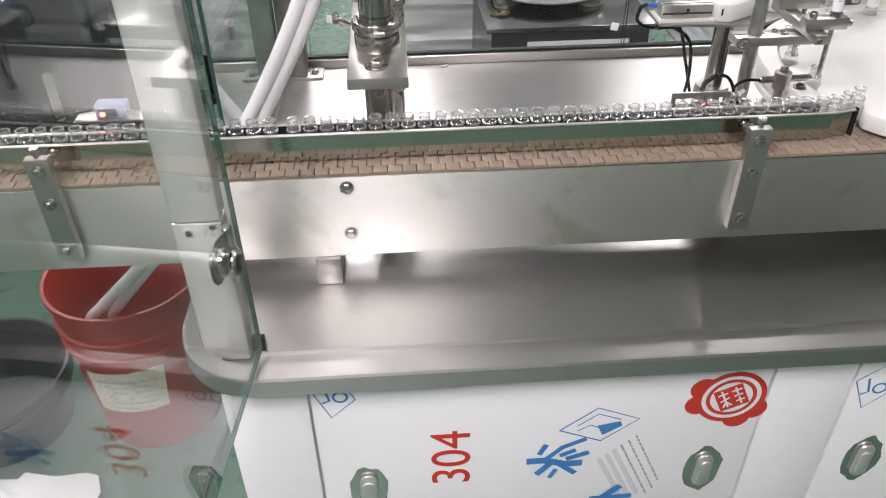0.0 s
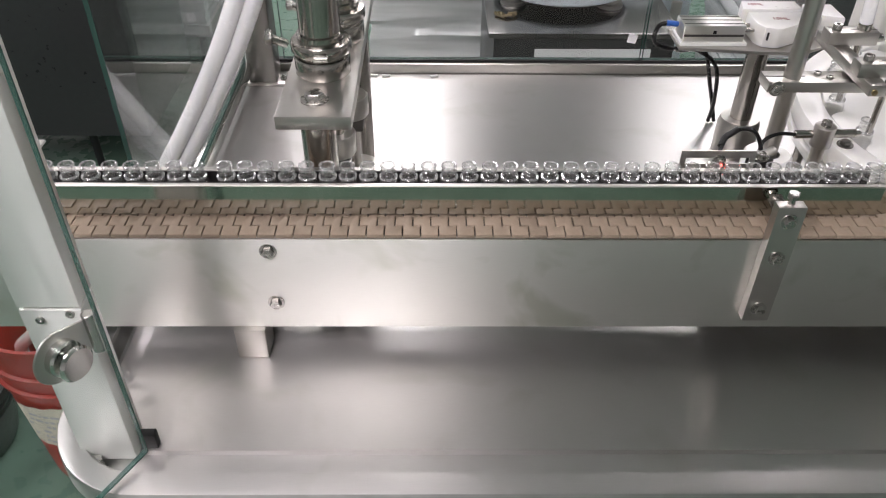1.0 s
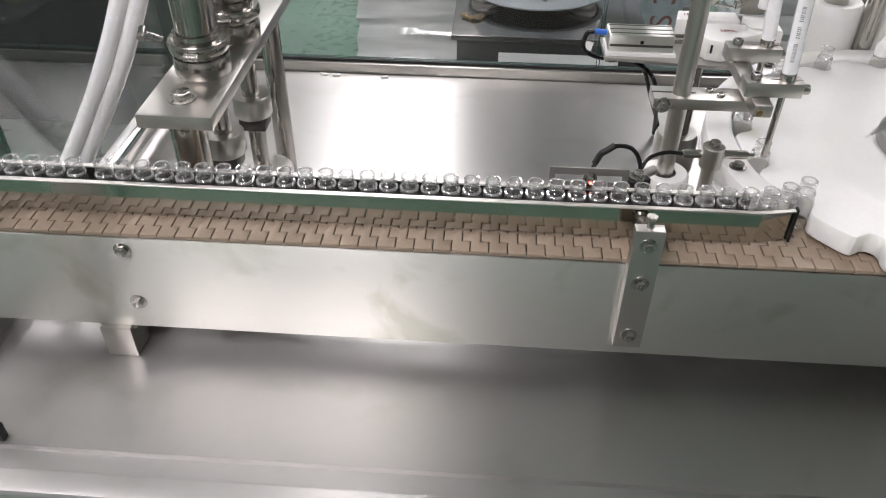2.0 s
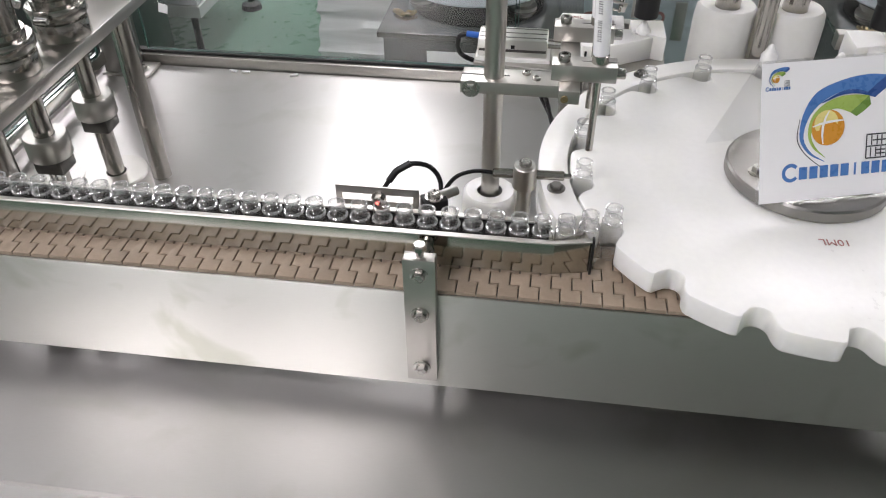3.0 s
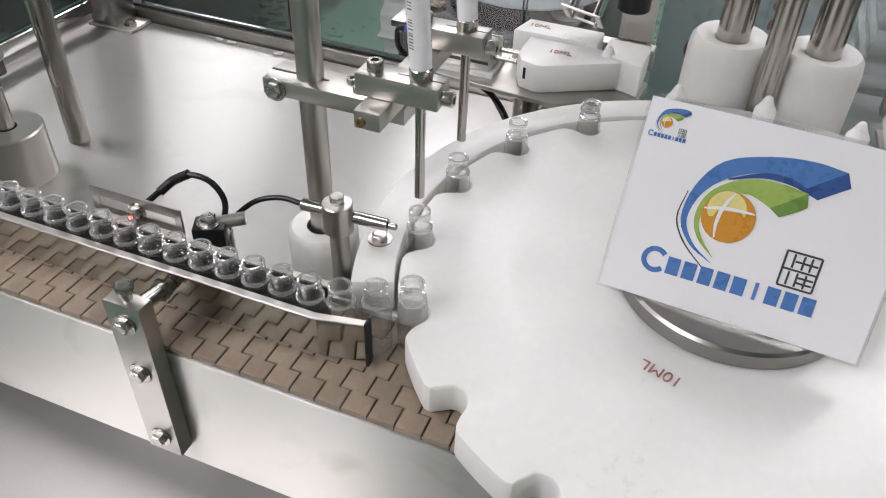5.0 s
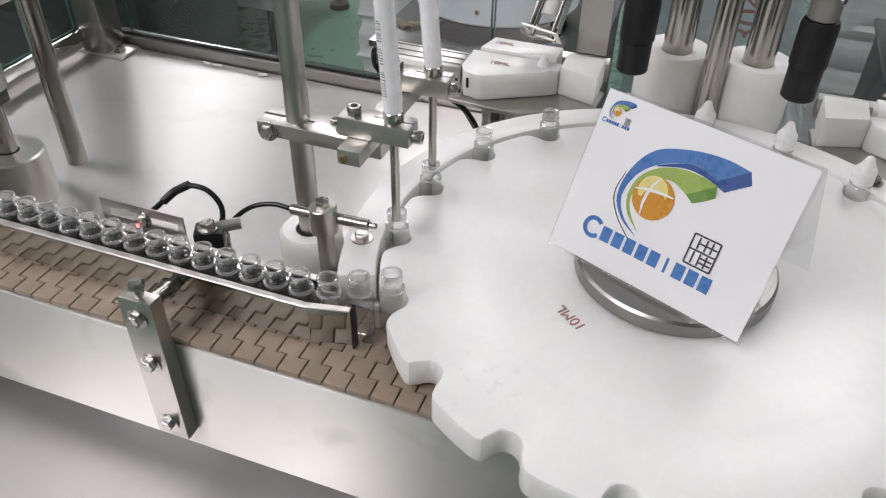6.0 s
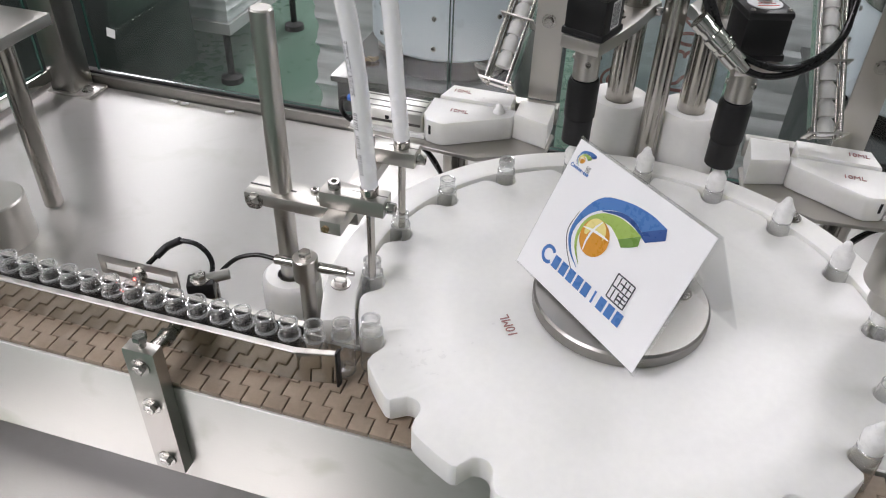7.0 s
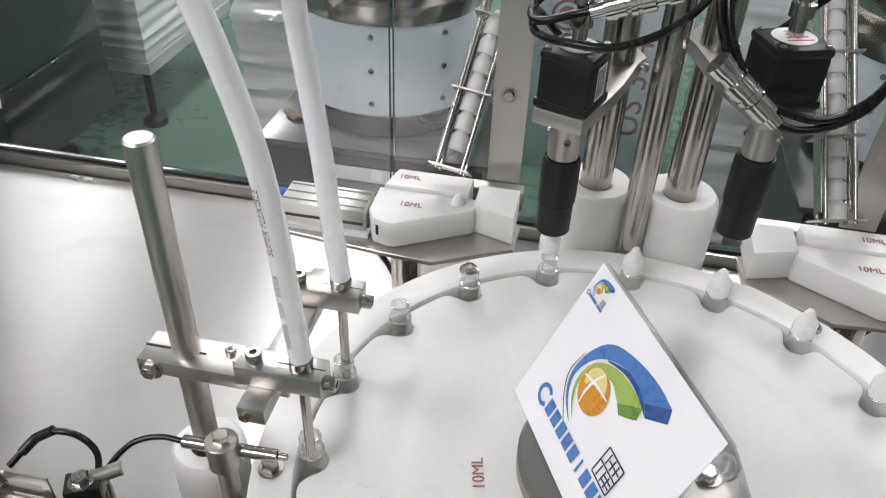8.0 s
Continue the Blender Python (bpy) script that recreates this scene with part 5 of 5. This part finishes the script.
door = pane("glass_door", pose(-0.648, -0.158, 0.828, 0, 0, 262.8), 0.56, 0.95, "clear glass door swinging open from the post")
D = pose(-0.648, -0.158, 0, 0, 0, 262.8)
hg = thing("door_hinge", "round chrome glass hinge on the post", "hinge")
part("clamp_disc", put(rod(0.0165, -0.009, -0.0035, 36, 0.002), D @ pose(0.036, 0, 0.990, 90)), STEEL_MIRROR, hg)
part("clamp_disc", put(rod(0.0165, 0.0035, 0.019, 36, 0.002), D @ pose(0.036, 0, 0.990, 90)), STEEL_MIRROR, hg)
part("hinge_plate", put(slab(arc(0.036, 0, 0.026, -90, 90, 16) + [(0.004, 0.016), (0.004, -0.016)], 0.0122, 0.0145, 0.0006, 1), D @ pose(0.0, 0, 0.990, 90)), STEEL_BAR, hg)
part("knuckle", rod(0.006, 0.968, 1.012, 20, m=pose(-0.6585, -0.158, 0)), STEEL_ROD, hg)

for k, (bx_, by_) in enumerate(((-0.476, 0.738), (-0.452, 0.7365), (-0.36, 0.735))):
    crumb = box(-0.008, 0.008, -0.0035, 0.0035, 0, 0.004, 0.0018, 2)
    single("foam_scrap", put(crumb, pose(bx_, by_ - 0.003, TABLE_Z + 0.0006, 0, 0, 20 * k - 15)), HDPE, "small white foam scrap lying on the table", "scrap", "foam scraps")


# ---- pails beside the machine ----
def pail(x, y, top, r, material, label):
    h = top - FLOOR_Z
    p = thing("pail", label, "pail", "pails", at=pose(x, y, FLOOR_Z))
    rb = r * 0.84
    out = [(0, 0.004), (rb - 0.006, 0.0), (rb, 0.006), (r - 0.006, h * 0.70), (r + 0.002, h * 0.705), (r + 0.002, h * 0.72), (r - 0.004, h * 0.725), (r - 0.003, h * 0.80), (r + 0.003, h * 0.805), (r + 0.003, h * 0.82), (r - 0.003, h * 0.825),
           (r, h * 0.97), (r + 0.006, h * 0.972), (r + 0.006, h), (r - 0.001, h), (r - 0.004, h * 0.98), (rb - 0.003, 0.01), (0, 0.009)]
    part("shell", lathe(out, 56), material, p)
    return p, r, rb, h


red, rr_, rb_, hh_ = pail(-1.055, 0.452, 0.50, 0.158, RED_PAIL, "red plastic pail with a stained paper label standing on the floor")
bm = bmesh.new()
n_ = 18
rows = []
for zz in (0.32, 0.62):
    row = []
    for k in range(n_ + 1):
        a = radians(234 + 62 * k / n_ + (4 if zz > 0.5 else 0))
        rad_ = rb_ + (rr_ - rb_) * zz / 0.70 + 0.0006
        row.append(bm.verts.new((rad_ * math.cos(a), rad_ * math.sin(a), hh_ * (zz + 0.004 * math.sin(k * 1.7) + 0.03 * k / n_))))
    rows.append(row)
for k in range(n_):
    bm.faces.new((rows[0][k], rows[0][k + 1], rows[1][k + 1], rows[1][k]))
lab = part("label", bm, LABEL, red, "stained cream paper label")
bm = bmesh.new()
rnd = random.Random(8)
for row_ in range(6):
    a = 240.0
    while a < 288:
        w_ = rnd.uniform(2, 7)
        if rnd.random() < 0.7:
            zc = hh_ * (0.37 + 0.04 * row_)
            q = []
            for aa, dz in ((a, -0.003), (a + w_, -0.003), (a + w_, 0.003), (a, 0.003)):
                rad_ = rb_ + (rr_ - rb_) * (zc / hh_) / 0.70 + 0.0014
                q.append(bm.verts.new((rad_ * math.cos(radians(aa)), rad_ * math.sin(radians(aa)), zc + dz)))
            bm.faces.new(q)
        a += w_ + 1.5
part("label_bars", bm, GREY_INK, lab, "faint rows of print", smooth=0)
pail(-1.42, 0.43, 0.25, 0.173, CHARCOAL, "dark open tub standing on the floor")
bm = bmesh.new()
rnd = random.Random(4)
g = [[bm.verts.new((-1.40 + 0.05 * i + rnd.uniform(-0.012, 0.012), 0.01 + 0.05 * j + rnd.uniform(-0.012, 0.012), FLOOR_Z + 0.004 + rnd.uniform(0, 0.035))) for i in range(6)] for j in range(6)]
for j in range(5):
    for i in range(5):
        bm.faces.new((g[j][i], g[j][i + 1], g[j + 1][i + 1], g[j + 1][i]))
single("floor_cable", hose([(-0.80, 0.86, FLOOR_Z + 0.006), (-0.875, 0.60, FLOOR_Z + 0.006), (-0.896, 0.386, FLOOR_Z + 0.006), (-0.908, 0.293, FLOOR_Z + 0.006), (-0.918, 0.207, FLOOR_Z + 0.006), (-0.93, -0.05, FLOOR_Z + 0.006), (-0.90, -0.5, FLOOR_Z + 0.006)], 0.006, 10, 10), CABLE, "black power cable lying on the green floor", "cable")
single("crumpled_paper", bm, PAPER, "crumpled white paper lying on the floor", "paper")


# ---- behind the machine ----
def bowl_feeder(x, y, x0, x1, y0):
    b = thing("bowl_feeder", "vibratory bowl feeder with a film-covered drum on a steel box stand", "bowl feeder", "bowl feeders")
    part("stand_top", box(x0, x1, y0, y0 + 0.48, 0.797, 0.809, 0.0015), STAND_STEEL, b)
    part("stand_box", box(x0 + 0.012, x1 - 0.012, y0 + 0.006, y0 + 0.47, FLOOR_Z + 0.05, 0.7968), CHARCOAL, b, "dark mirrored steel box")
    part("stand_sticker", box(x0 + 0.10, x1 - 0.06, y0 + 0.0042, y0 + 0.0056, 0.745, 0.772), FILM_WHITE, b, "strip of white film")
    D_ = pose(x, y, 0)
    part("drum", lathe([(0, 0.839), (0.160, 0.839), (0.164, 0.843), (0.164, 1.005), (0, 1.005)], 56, m=D_), FILM_BLUE, b, "drum in pale blue film")
    part("drum_base", lathe([(0, 0.8325), (0.150, 0.8325), (0.152, 0.8345), (0.152, 0.8385), (0, 0.8385)], 48, m=D_), BLACK_PLASTIC, b)
    part("collar", lathe([(0.10, 1.0052), (0.169, 1.0052), (0.170, 1.007), (0.170, 1.036), (0.10, 1.036)], 56, m=D_, close=True), STEEL_ROD, b)
    part("bowl", lathe([(0.05, 1.0362), (0.14, 1.0362), (0.19, 1.10), (0.20, 1.20), (0.196, 1.20), (0.186, 1.104), (0.136, 1.042), (0.05, 1.042)], 56, m=D_, close=True), STEEL_ROD, b, "flared steel bowl")
    for k in range(8):
        a = radians(45 * k + 4)
        for z in (0.866, 0.926, 0.985):
            part("drum_screw", socket_bolt(0.0048, 0.003, m=pose(x + 0.164 * math.cos(a), y + 0.164 * math.sin(a), z) @ Matrix.Rotation(a, 4, "Z") @ pose(0, 0, 0, 0, 90, 0)), BOLT, b)
    for k in range(3):
        a = radians(120 * k + 205)
        part("rubber_mount", lathe([(0, 0.8092), (0.030, 0.8092), (0.030, 0.817), (0.020, 0.819), (0.020, 0.823), (0.026, 0.826), (0.026, 0.8318), (0, 0.8318)], 24, m=pose(x + 0.125 * math.cos(a), y + 0.125 * math.sin(a), 0)), STEEL_BAR, b)
    bm_ = bmesh.new()
    for k in range(7):
        u = k / 6
        lathe([(0.004, -0.002), (0.0085, -0.002), (0.0085, 0.002), (0.004, 0.002)], 12, bm_, pose(x - 0.155 + 0.035 * u, y - 0.135 - 0.012 * math.sin(3 * u), 0.814 + 0.001 * (k % 2), 25 * (k % 3), 20, 30 * k), True)
    part("spare_links", bm_, BRASS, b, "short piece of brownish chain")
    return b


bowl_feeder(-0.066, 1.15, -0.245, 0.165, 0.921)
bowl_feeder(0.86, 1.18, 0.66, 1.08, 0.93)


def wrapped_crate(x0, x1, y0, y1, z0, z1, material, label):
    rnd_ = random.Random(int((x0 + 9) * 100))
    # film wound round the load: long sagging wrinkles across each side
    ring, n_up = [], 70
    for a, b in (((x0, y0), (x1, y0)), ((x1, y0), (x1, y1)), ((x1, y1), (x0, y1)), ((x0, y1), (x0, y0))):
        ring += [(a[0] + (b[0] - a[0]) * q / 10, a[1] + (b[1] - a[1]) * q / 10) for q in range(10)]
    mx, my = (x0 + x1) / 2, (y0 + y1) / 2
    waves = [(rnd_.uniform(20, 190), rnd_.uniform(-5, 5), rnd_.uniform(0, 6.3)) for _ in range(9)]
    bm_, rows_ = bmesh.new(), []
    for u in range(n_up + 1):
        z, row = z0 + (z1 - z0) * u / n_up, []
        for k, (px, py) in enumerate(ring):
            d = sum(math.sin(f * z + g * (px + py) + p) / (1 + f / 60) for f, g, p in waves) * 0.0048 + rnd_.uniform(-1, 1) * 0.0028
            way_ = Vector((px - mx, py - my, 0)).normalized()
            row.append(bm_.verts.new(Vector((px, py, z)) + way_ * d))
        rows_.append(row)
    for a, b in zip(rows_, rows_[1:]):
        for k in range(len(ring)):
            j = (k + 1) % len(ring)
            bm_.faces.new((a[k], a[j], b[j], b[k]))
    bm_.faces.new(rows_[-1])
    bm_.faces.new(rows_[0][::-1])
    c = thing("wrapped_crate", label, "crate", "wrapped crates")
    part("wrapping", bm_, material, c)
    part("pallet", box(x0 - 0.01, x1 + 0.01, y0 - 0.01, y1 + 0.01, z0 - 0.045, z0 - 0.003), GREY_PAINT, c)
    for qx in (x0 + 0.04, x1 - 0.04):
        for qy in (y0 + 0.04, y1 - 0.04):
            part("foot", lathe([(0, 0), (0.045, 0), (0.042, 0.022), (0.014, 0.034), (0.014, z0 - 0.0455 - FLOOR_Z), (0, z0 - 0.0455 - FLOOR_Z)], 20, m=pose(qx, qy, FLOOR_Z)), BLACK_PLASTIC, c)
    return c


wrapped_crate(-0.545, -0.17, 1.5, 2.1, 0.24, 1.25, WRAP, "crate wrapped in shiny clear stretch film")
wrapped_crate(-1.80, -1.19, 2.1, 2.75, 0.34, 1.15, WRAP_WHITE, "white machine wrapped in clear stretch film")
wrapped_crate(0.62, 0.95, 1.62, 2.1, 0.2, 1.1, WRAP, "crate wrapped in shiny clear stretch film")

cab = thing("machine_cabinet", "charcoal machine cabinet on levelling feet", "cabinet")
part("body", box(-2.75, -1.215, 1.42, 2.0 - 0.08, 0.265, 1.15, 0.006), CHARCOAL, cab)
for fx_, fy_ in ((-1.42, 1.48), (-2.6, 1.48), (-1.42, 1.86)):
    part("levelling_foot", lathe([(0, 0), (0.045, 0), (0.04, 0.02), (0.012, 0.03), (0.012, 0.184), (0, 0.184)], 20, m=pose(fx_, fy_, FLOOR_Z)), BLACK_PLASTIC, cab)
ec = thing("electric_cabinet", "grey electric cabinet in printed protective film", "cabinet")
part("body", box(0.10, 0.60, 2.2, 2.6, FLOOR_Z, 1.35, 0.004), FILM_BLUE, ec)
face_ = Matrix(((1, 0, 0, 0), (0, 0, -1, 2.1996), (0, 1, 0, 0), (0, 0, 0, 1)))
writing("grade_mark", "US 304", 0.115, face_ @ pose(0.46, 0.40, 0.0006, 0, 0, 90), RED_FADED, ec)
bm = bmesh.new()
for sx, sz in ((0.22, 0.62), (0.24, 0.30), (0.18, 0.95)):
    c_ = face_ @ pose(sx, sz, 0)
    stroke(arc(0, 0, 0.045, 0, 360, 32), 0.009, c_, bm)
    stroke(arc(0, 0, 0.020, 0, 360, 20), 0.018, c_, bm)
part("red_seal", bm, RED_FADED, ec, "round red seal emblem", smooth=0)
part("latch", put(box(-0.02, 0.02, -0.07, 0.07, 0, 0.012, 0.005), face_ @ pose(0.545, 0.33, 0.001)), STEEL_BAR, ec, "chrome paddle latch")


# ---- what stands ready to move: bottles in the line and on the wheel, caps in the chute ----
TICKS = [0.49, 1.65, 2.81, 3.97, 5.13, 6.29, 7.45]      # the middle of each lift of the filling head
MOVE = 0.16


def steps_at(t):
    """How many pockets the wheel has turned by then."""
    n = 0.0
    for k in TICKS:
        u = min(max((t - (k + 0.03 - MOVE)) / (2 * MOVE), 0), 1)
        n += u * u * (3 - 2 * u)
    return n


def track(u):
    """Where a bottle stands that is u places before (or past) the wheel's first pocket."""
    if u <= 0 and u >= -12:
        a = radians(210 + 20 * u)
        return Vector((CX + POCKET_R * math.cos(a), CY + POCKET_R * math.sin(a), CHAIN_Z))
    if u < -12:
        a = radians(-30)
        return Vector((CX + POCKET_R * math.cos(a) - (u + 12) * 0.07, CY + POCKET_R * math.sin(a) - min(-(u + 12), 1) * 0.018, CHAIN_Z))
    x = CX + POCKET_R * math.cos(radians(210)) - 0.0214 * u
    y0 = CY + POCKET_R * math.sin(radians(210))
    y = 0.0480 + (y0 - 0.0480) * max(0, 1 - u / 2.6) ** 1.4
    return Vector((x, y, CHAIN_Z))


STOPS = sorted({0.0, 8.0} | {k + 0.03 + d for k in TICKS for d in (-MOVE, -MOVE / 3, MOVE / 3, MOVE)})
STATION = -5.0          # the first capping head works over this place
bottles = []
for i in range(-11, 53):
    shift = 0.0 if i < 37 else 0.4 + 0.25 * (i - 37) * 0.2
    b = tagged(new("bottle", BOTTLE), "small clear glass bottle with a threaded neck" if i > -6 else "small clear glass bottle under a white cap", "bottle", "bottles in the line")
    bottles.append((i + shift, b))

chute_caps = []
CAP_STEP = 0.0205
for s in (1, -1):
    a0 = Vector((fx(CHUTE_A.x, s), CHUTE_A.y, CHUTE_A.z))
    wy = Vector((CHUTE_WAY.x * s, CHUTE_WAY.y, CHUTE_WAY.z))
    lean_ = wy.to_track_quat("Z", "Y").to_matrix().to_4x4()
    for k in range(15):
        c = tagged(new("cap", CAP), "white plastic dropper cap waiting in the chute", "cap", "caps in the chutes")
        c.matrix_world = Matrix.Translation(a0 + wy * (0.004 + CAP_STEP * k)) @ lean_
        if s > 0:
            chute_caps.append((k, c))
seated = []
for i, b in bottles:
    if i <= STATION - 1:
        c = tagged(new("cap", CAP), "white plastic dropper cap seated on a bottle", "cap", "seated caps")
        seated.append((i, c))


def head_state(t):
    """Swing (0 over the wheel, 1 over the feeder), chuck height and shuttle travel."""
    k = min(TICKS + [8.61, -0.67], key=lambda q: abs(q - t))
    tau = t - k
    swing = np.interp(tau, [-0.58, -0.24, -0.08, 0.36, 0.50, 0.58], [0, 0, 1, 1, 0, 0])
    z = np.interp(tau, [-0.58, -0.50, -0.40, -0.24, -0.08, 0.02, 0.12, 0.22, 0.36, 0.50, 0.58], [1.062, 1.046, 1.046, 1.088, 1.092, 1.085, 1.050, 1.050, 1.084, 1.074, 1.062])
    slide = np.interp(tau, [-0.58, -0.22, -0.10, 0.45, 0.56, 0.58], [0, 0, 0.036, 0.036, 0, 0])
    return float(swing), float(z), float(slide)


def motions():
    # the glass door is still swinging open as the clip begins, its hinge clamps with it
    swing_rows = [(0.0, 264.5), (0.25, 255.0), (0.5, 248.0), (1.0, 242.5), (1.3, 241.5), (8.0, 241.5)]
    walk(door, [(t, pose(-0.648, -0.158, 0.828, 0, 0, a)) for t, a in swing_rows])
    pivot = Matrix.Translation((-0.648, -0.158, 0))
    walk(hg, [(t, pivot @ pose(0, 0, 0, 0, 0, a - 262.8) @ pivot.inverted()) for t, a in swing_rows])
    ts = [0.0]
    for k in TICKS + [8.61]:
        ts += [k + d for d in (-0.50, -0.40, -0.30, -0.24, -0.16, -0.08, 0.02, 0.12, 0.22, 0.36, 0.43, 0.50)]
    ts = [t for t in ts if 0 <= t < 8.0] + [8.0]
    fine = sorted({round(t * FPS) / FPS for t in ts})
    # belt
    walk(chain, [(0.0, pose(0, 0, 0)), (4.0, pose(0.2, 0, 0)), (8.0, pose(0.4, 0, 0))])
    # wheel and the sign on its hub
    walk(wheel, [(t, pose(CX, CY, 0, 0, 0, -20 * steps_at(t))) for t in STOPS])
    walk(sign, [(t, pose(CX, CY, 0, 0, 0, -43.5 + 20 * (6 - steps_at(t)))) for t in STOPS])
    # filling head
    rows = [(0.0, 0.0)]
    for k in TICKS:
        rows += [(k - 0.34, 0.0), (k - 0.20, 0.034), (k + 0.19, 0.034), (k + 0.33, 0.0)]
    rows.append((8.0, 0.0))
    walk(filler, [(t, pose(0, 0, z)) for t, z in rows])
    # bottles
    for i, b in bottles:
        walk(b, [(t, Matrix.Translation(track(i - steps_at(t)))) for t in STOPS])
    for i, c in seated:
        walk(c, [(t, Matrix.Translation(track(i - steps_at(t)) + Vector((0, 0, CAP_ON)))) for t in STOPS])
    # capping heads and shuttles
    for s, h, sh in ((1, head_a, shuttle_a), (-1, head_b, shuttle_b)):
        hr, sr = [], []
        for t in fine:
            w, z, d = head_state(t)
            if s < 0:
                z += 0.026 * max(0.0, 1 - abs(((t - TICKS[0]) % 1.16) - 0.54) / 0.14)
            base = -19.5 * s
            hr.append((t, pose(COL[s][0], COL[s][1], z, 0, 0, base - s * 58 * w)))
            sr.append((t, pose(d * s, 0, 0)))
        walk(h, hr)
        walk(sh, sr)
    lift = [(0.0, 0.0)]
    for k in TICKS:
        lift += [(k - 0.30, 0.0), (k - 0.14, 0.075), (k + 0.24, 0.075), (k + 0.42, 0.0)]
    lift.append((8.0, 0.0))
    a = radians(10)
    walk(tight, [(t, pose(CX + POCKET_R * math.cos(a), CY + POCKET_R * math.sin(a), 1.038 + z)) for t, z in lift])
    # caps: down the chute, onto the shuttle, into the chuck, onto the bottle, round with the wheel
    lean = CHUTE_WAY.to_track_quat("Z", "Y").to_matrix().to_4x4()
    ax = radians(-90 - 19.5 - 58)
    pick = Vector((COL[1][0] + ARM * math.cos(ax), COL[1][1] + ARM * math.sin(ax), 1.0105))
    for k, c in chute_caps:
        rows = []
        for t in fine:
            done = sum(1 for q in TICKS if t >= q + 0.50) 
            n = k - done            # places still to go in the chute
            if n > 0:
                m = Matrix.Translation(CHUTE_A + CHUTE_WAY * (0.004 + CAP_STEP * n)) @ lean
            else:
                own = TICKS[k] if k < len(TICKS) else 9.9      # the tick on which this cap is carried off
                w, z, d = head_state(t)
                if t < own + 0.16:
                    m = Matrix.Translation(pick + Vector((d - 0.036, 0.0, 0)))
                elif t < own + 0.66:
                    an = radians(-90 - 19.5 - 58 * w)
                    m = Matrix.Translation(Vector((COL[1][0] + ARM * math.cos(an), COL[1][1] + ARM * math.sin(an), z - 0.0395 + 0.0145)))
                else:
                    m = Matrix.Translation(track(STATION - (steps_at(t) - (k + 1))) + Vector((0, 0, CAP_ON)))
            rows.append((t, m))
        walk(c, rows)


motions()
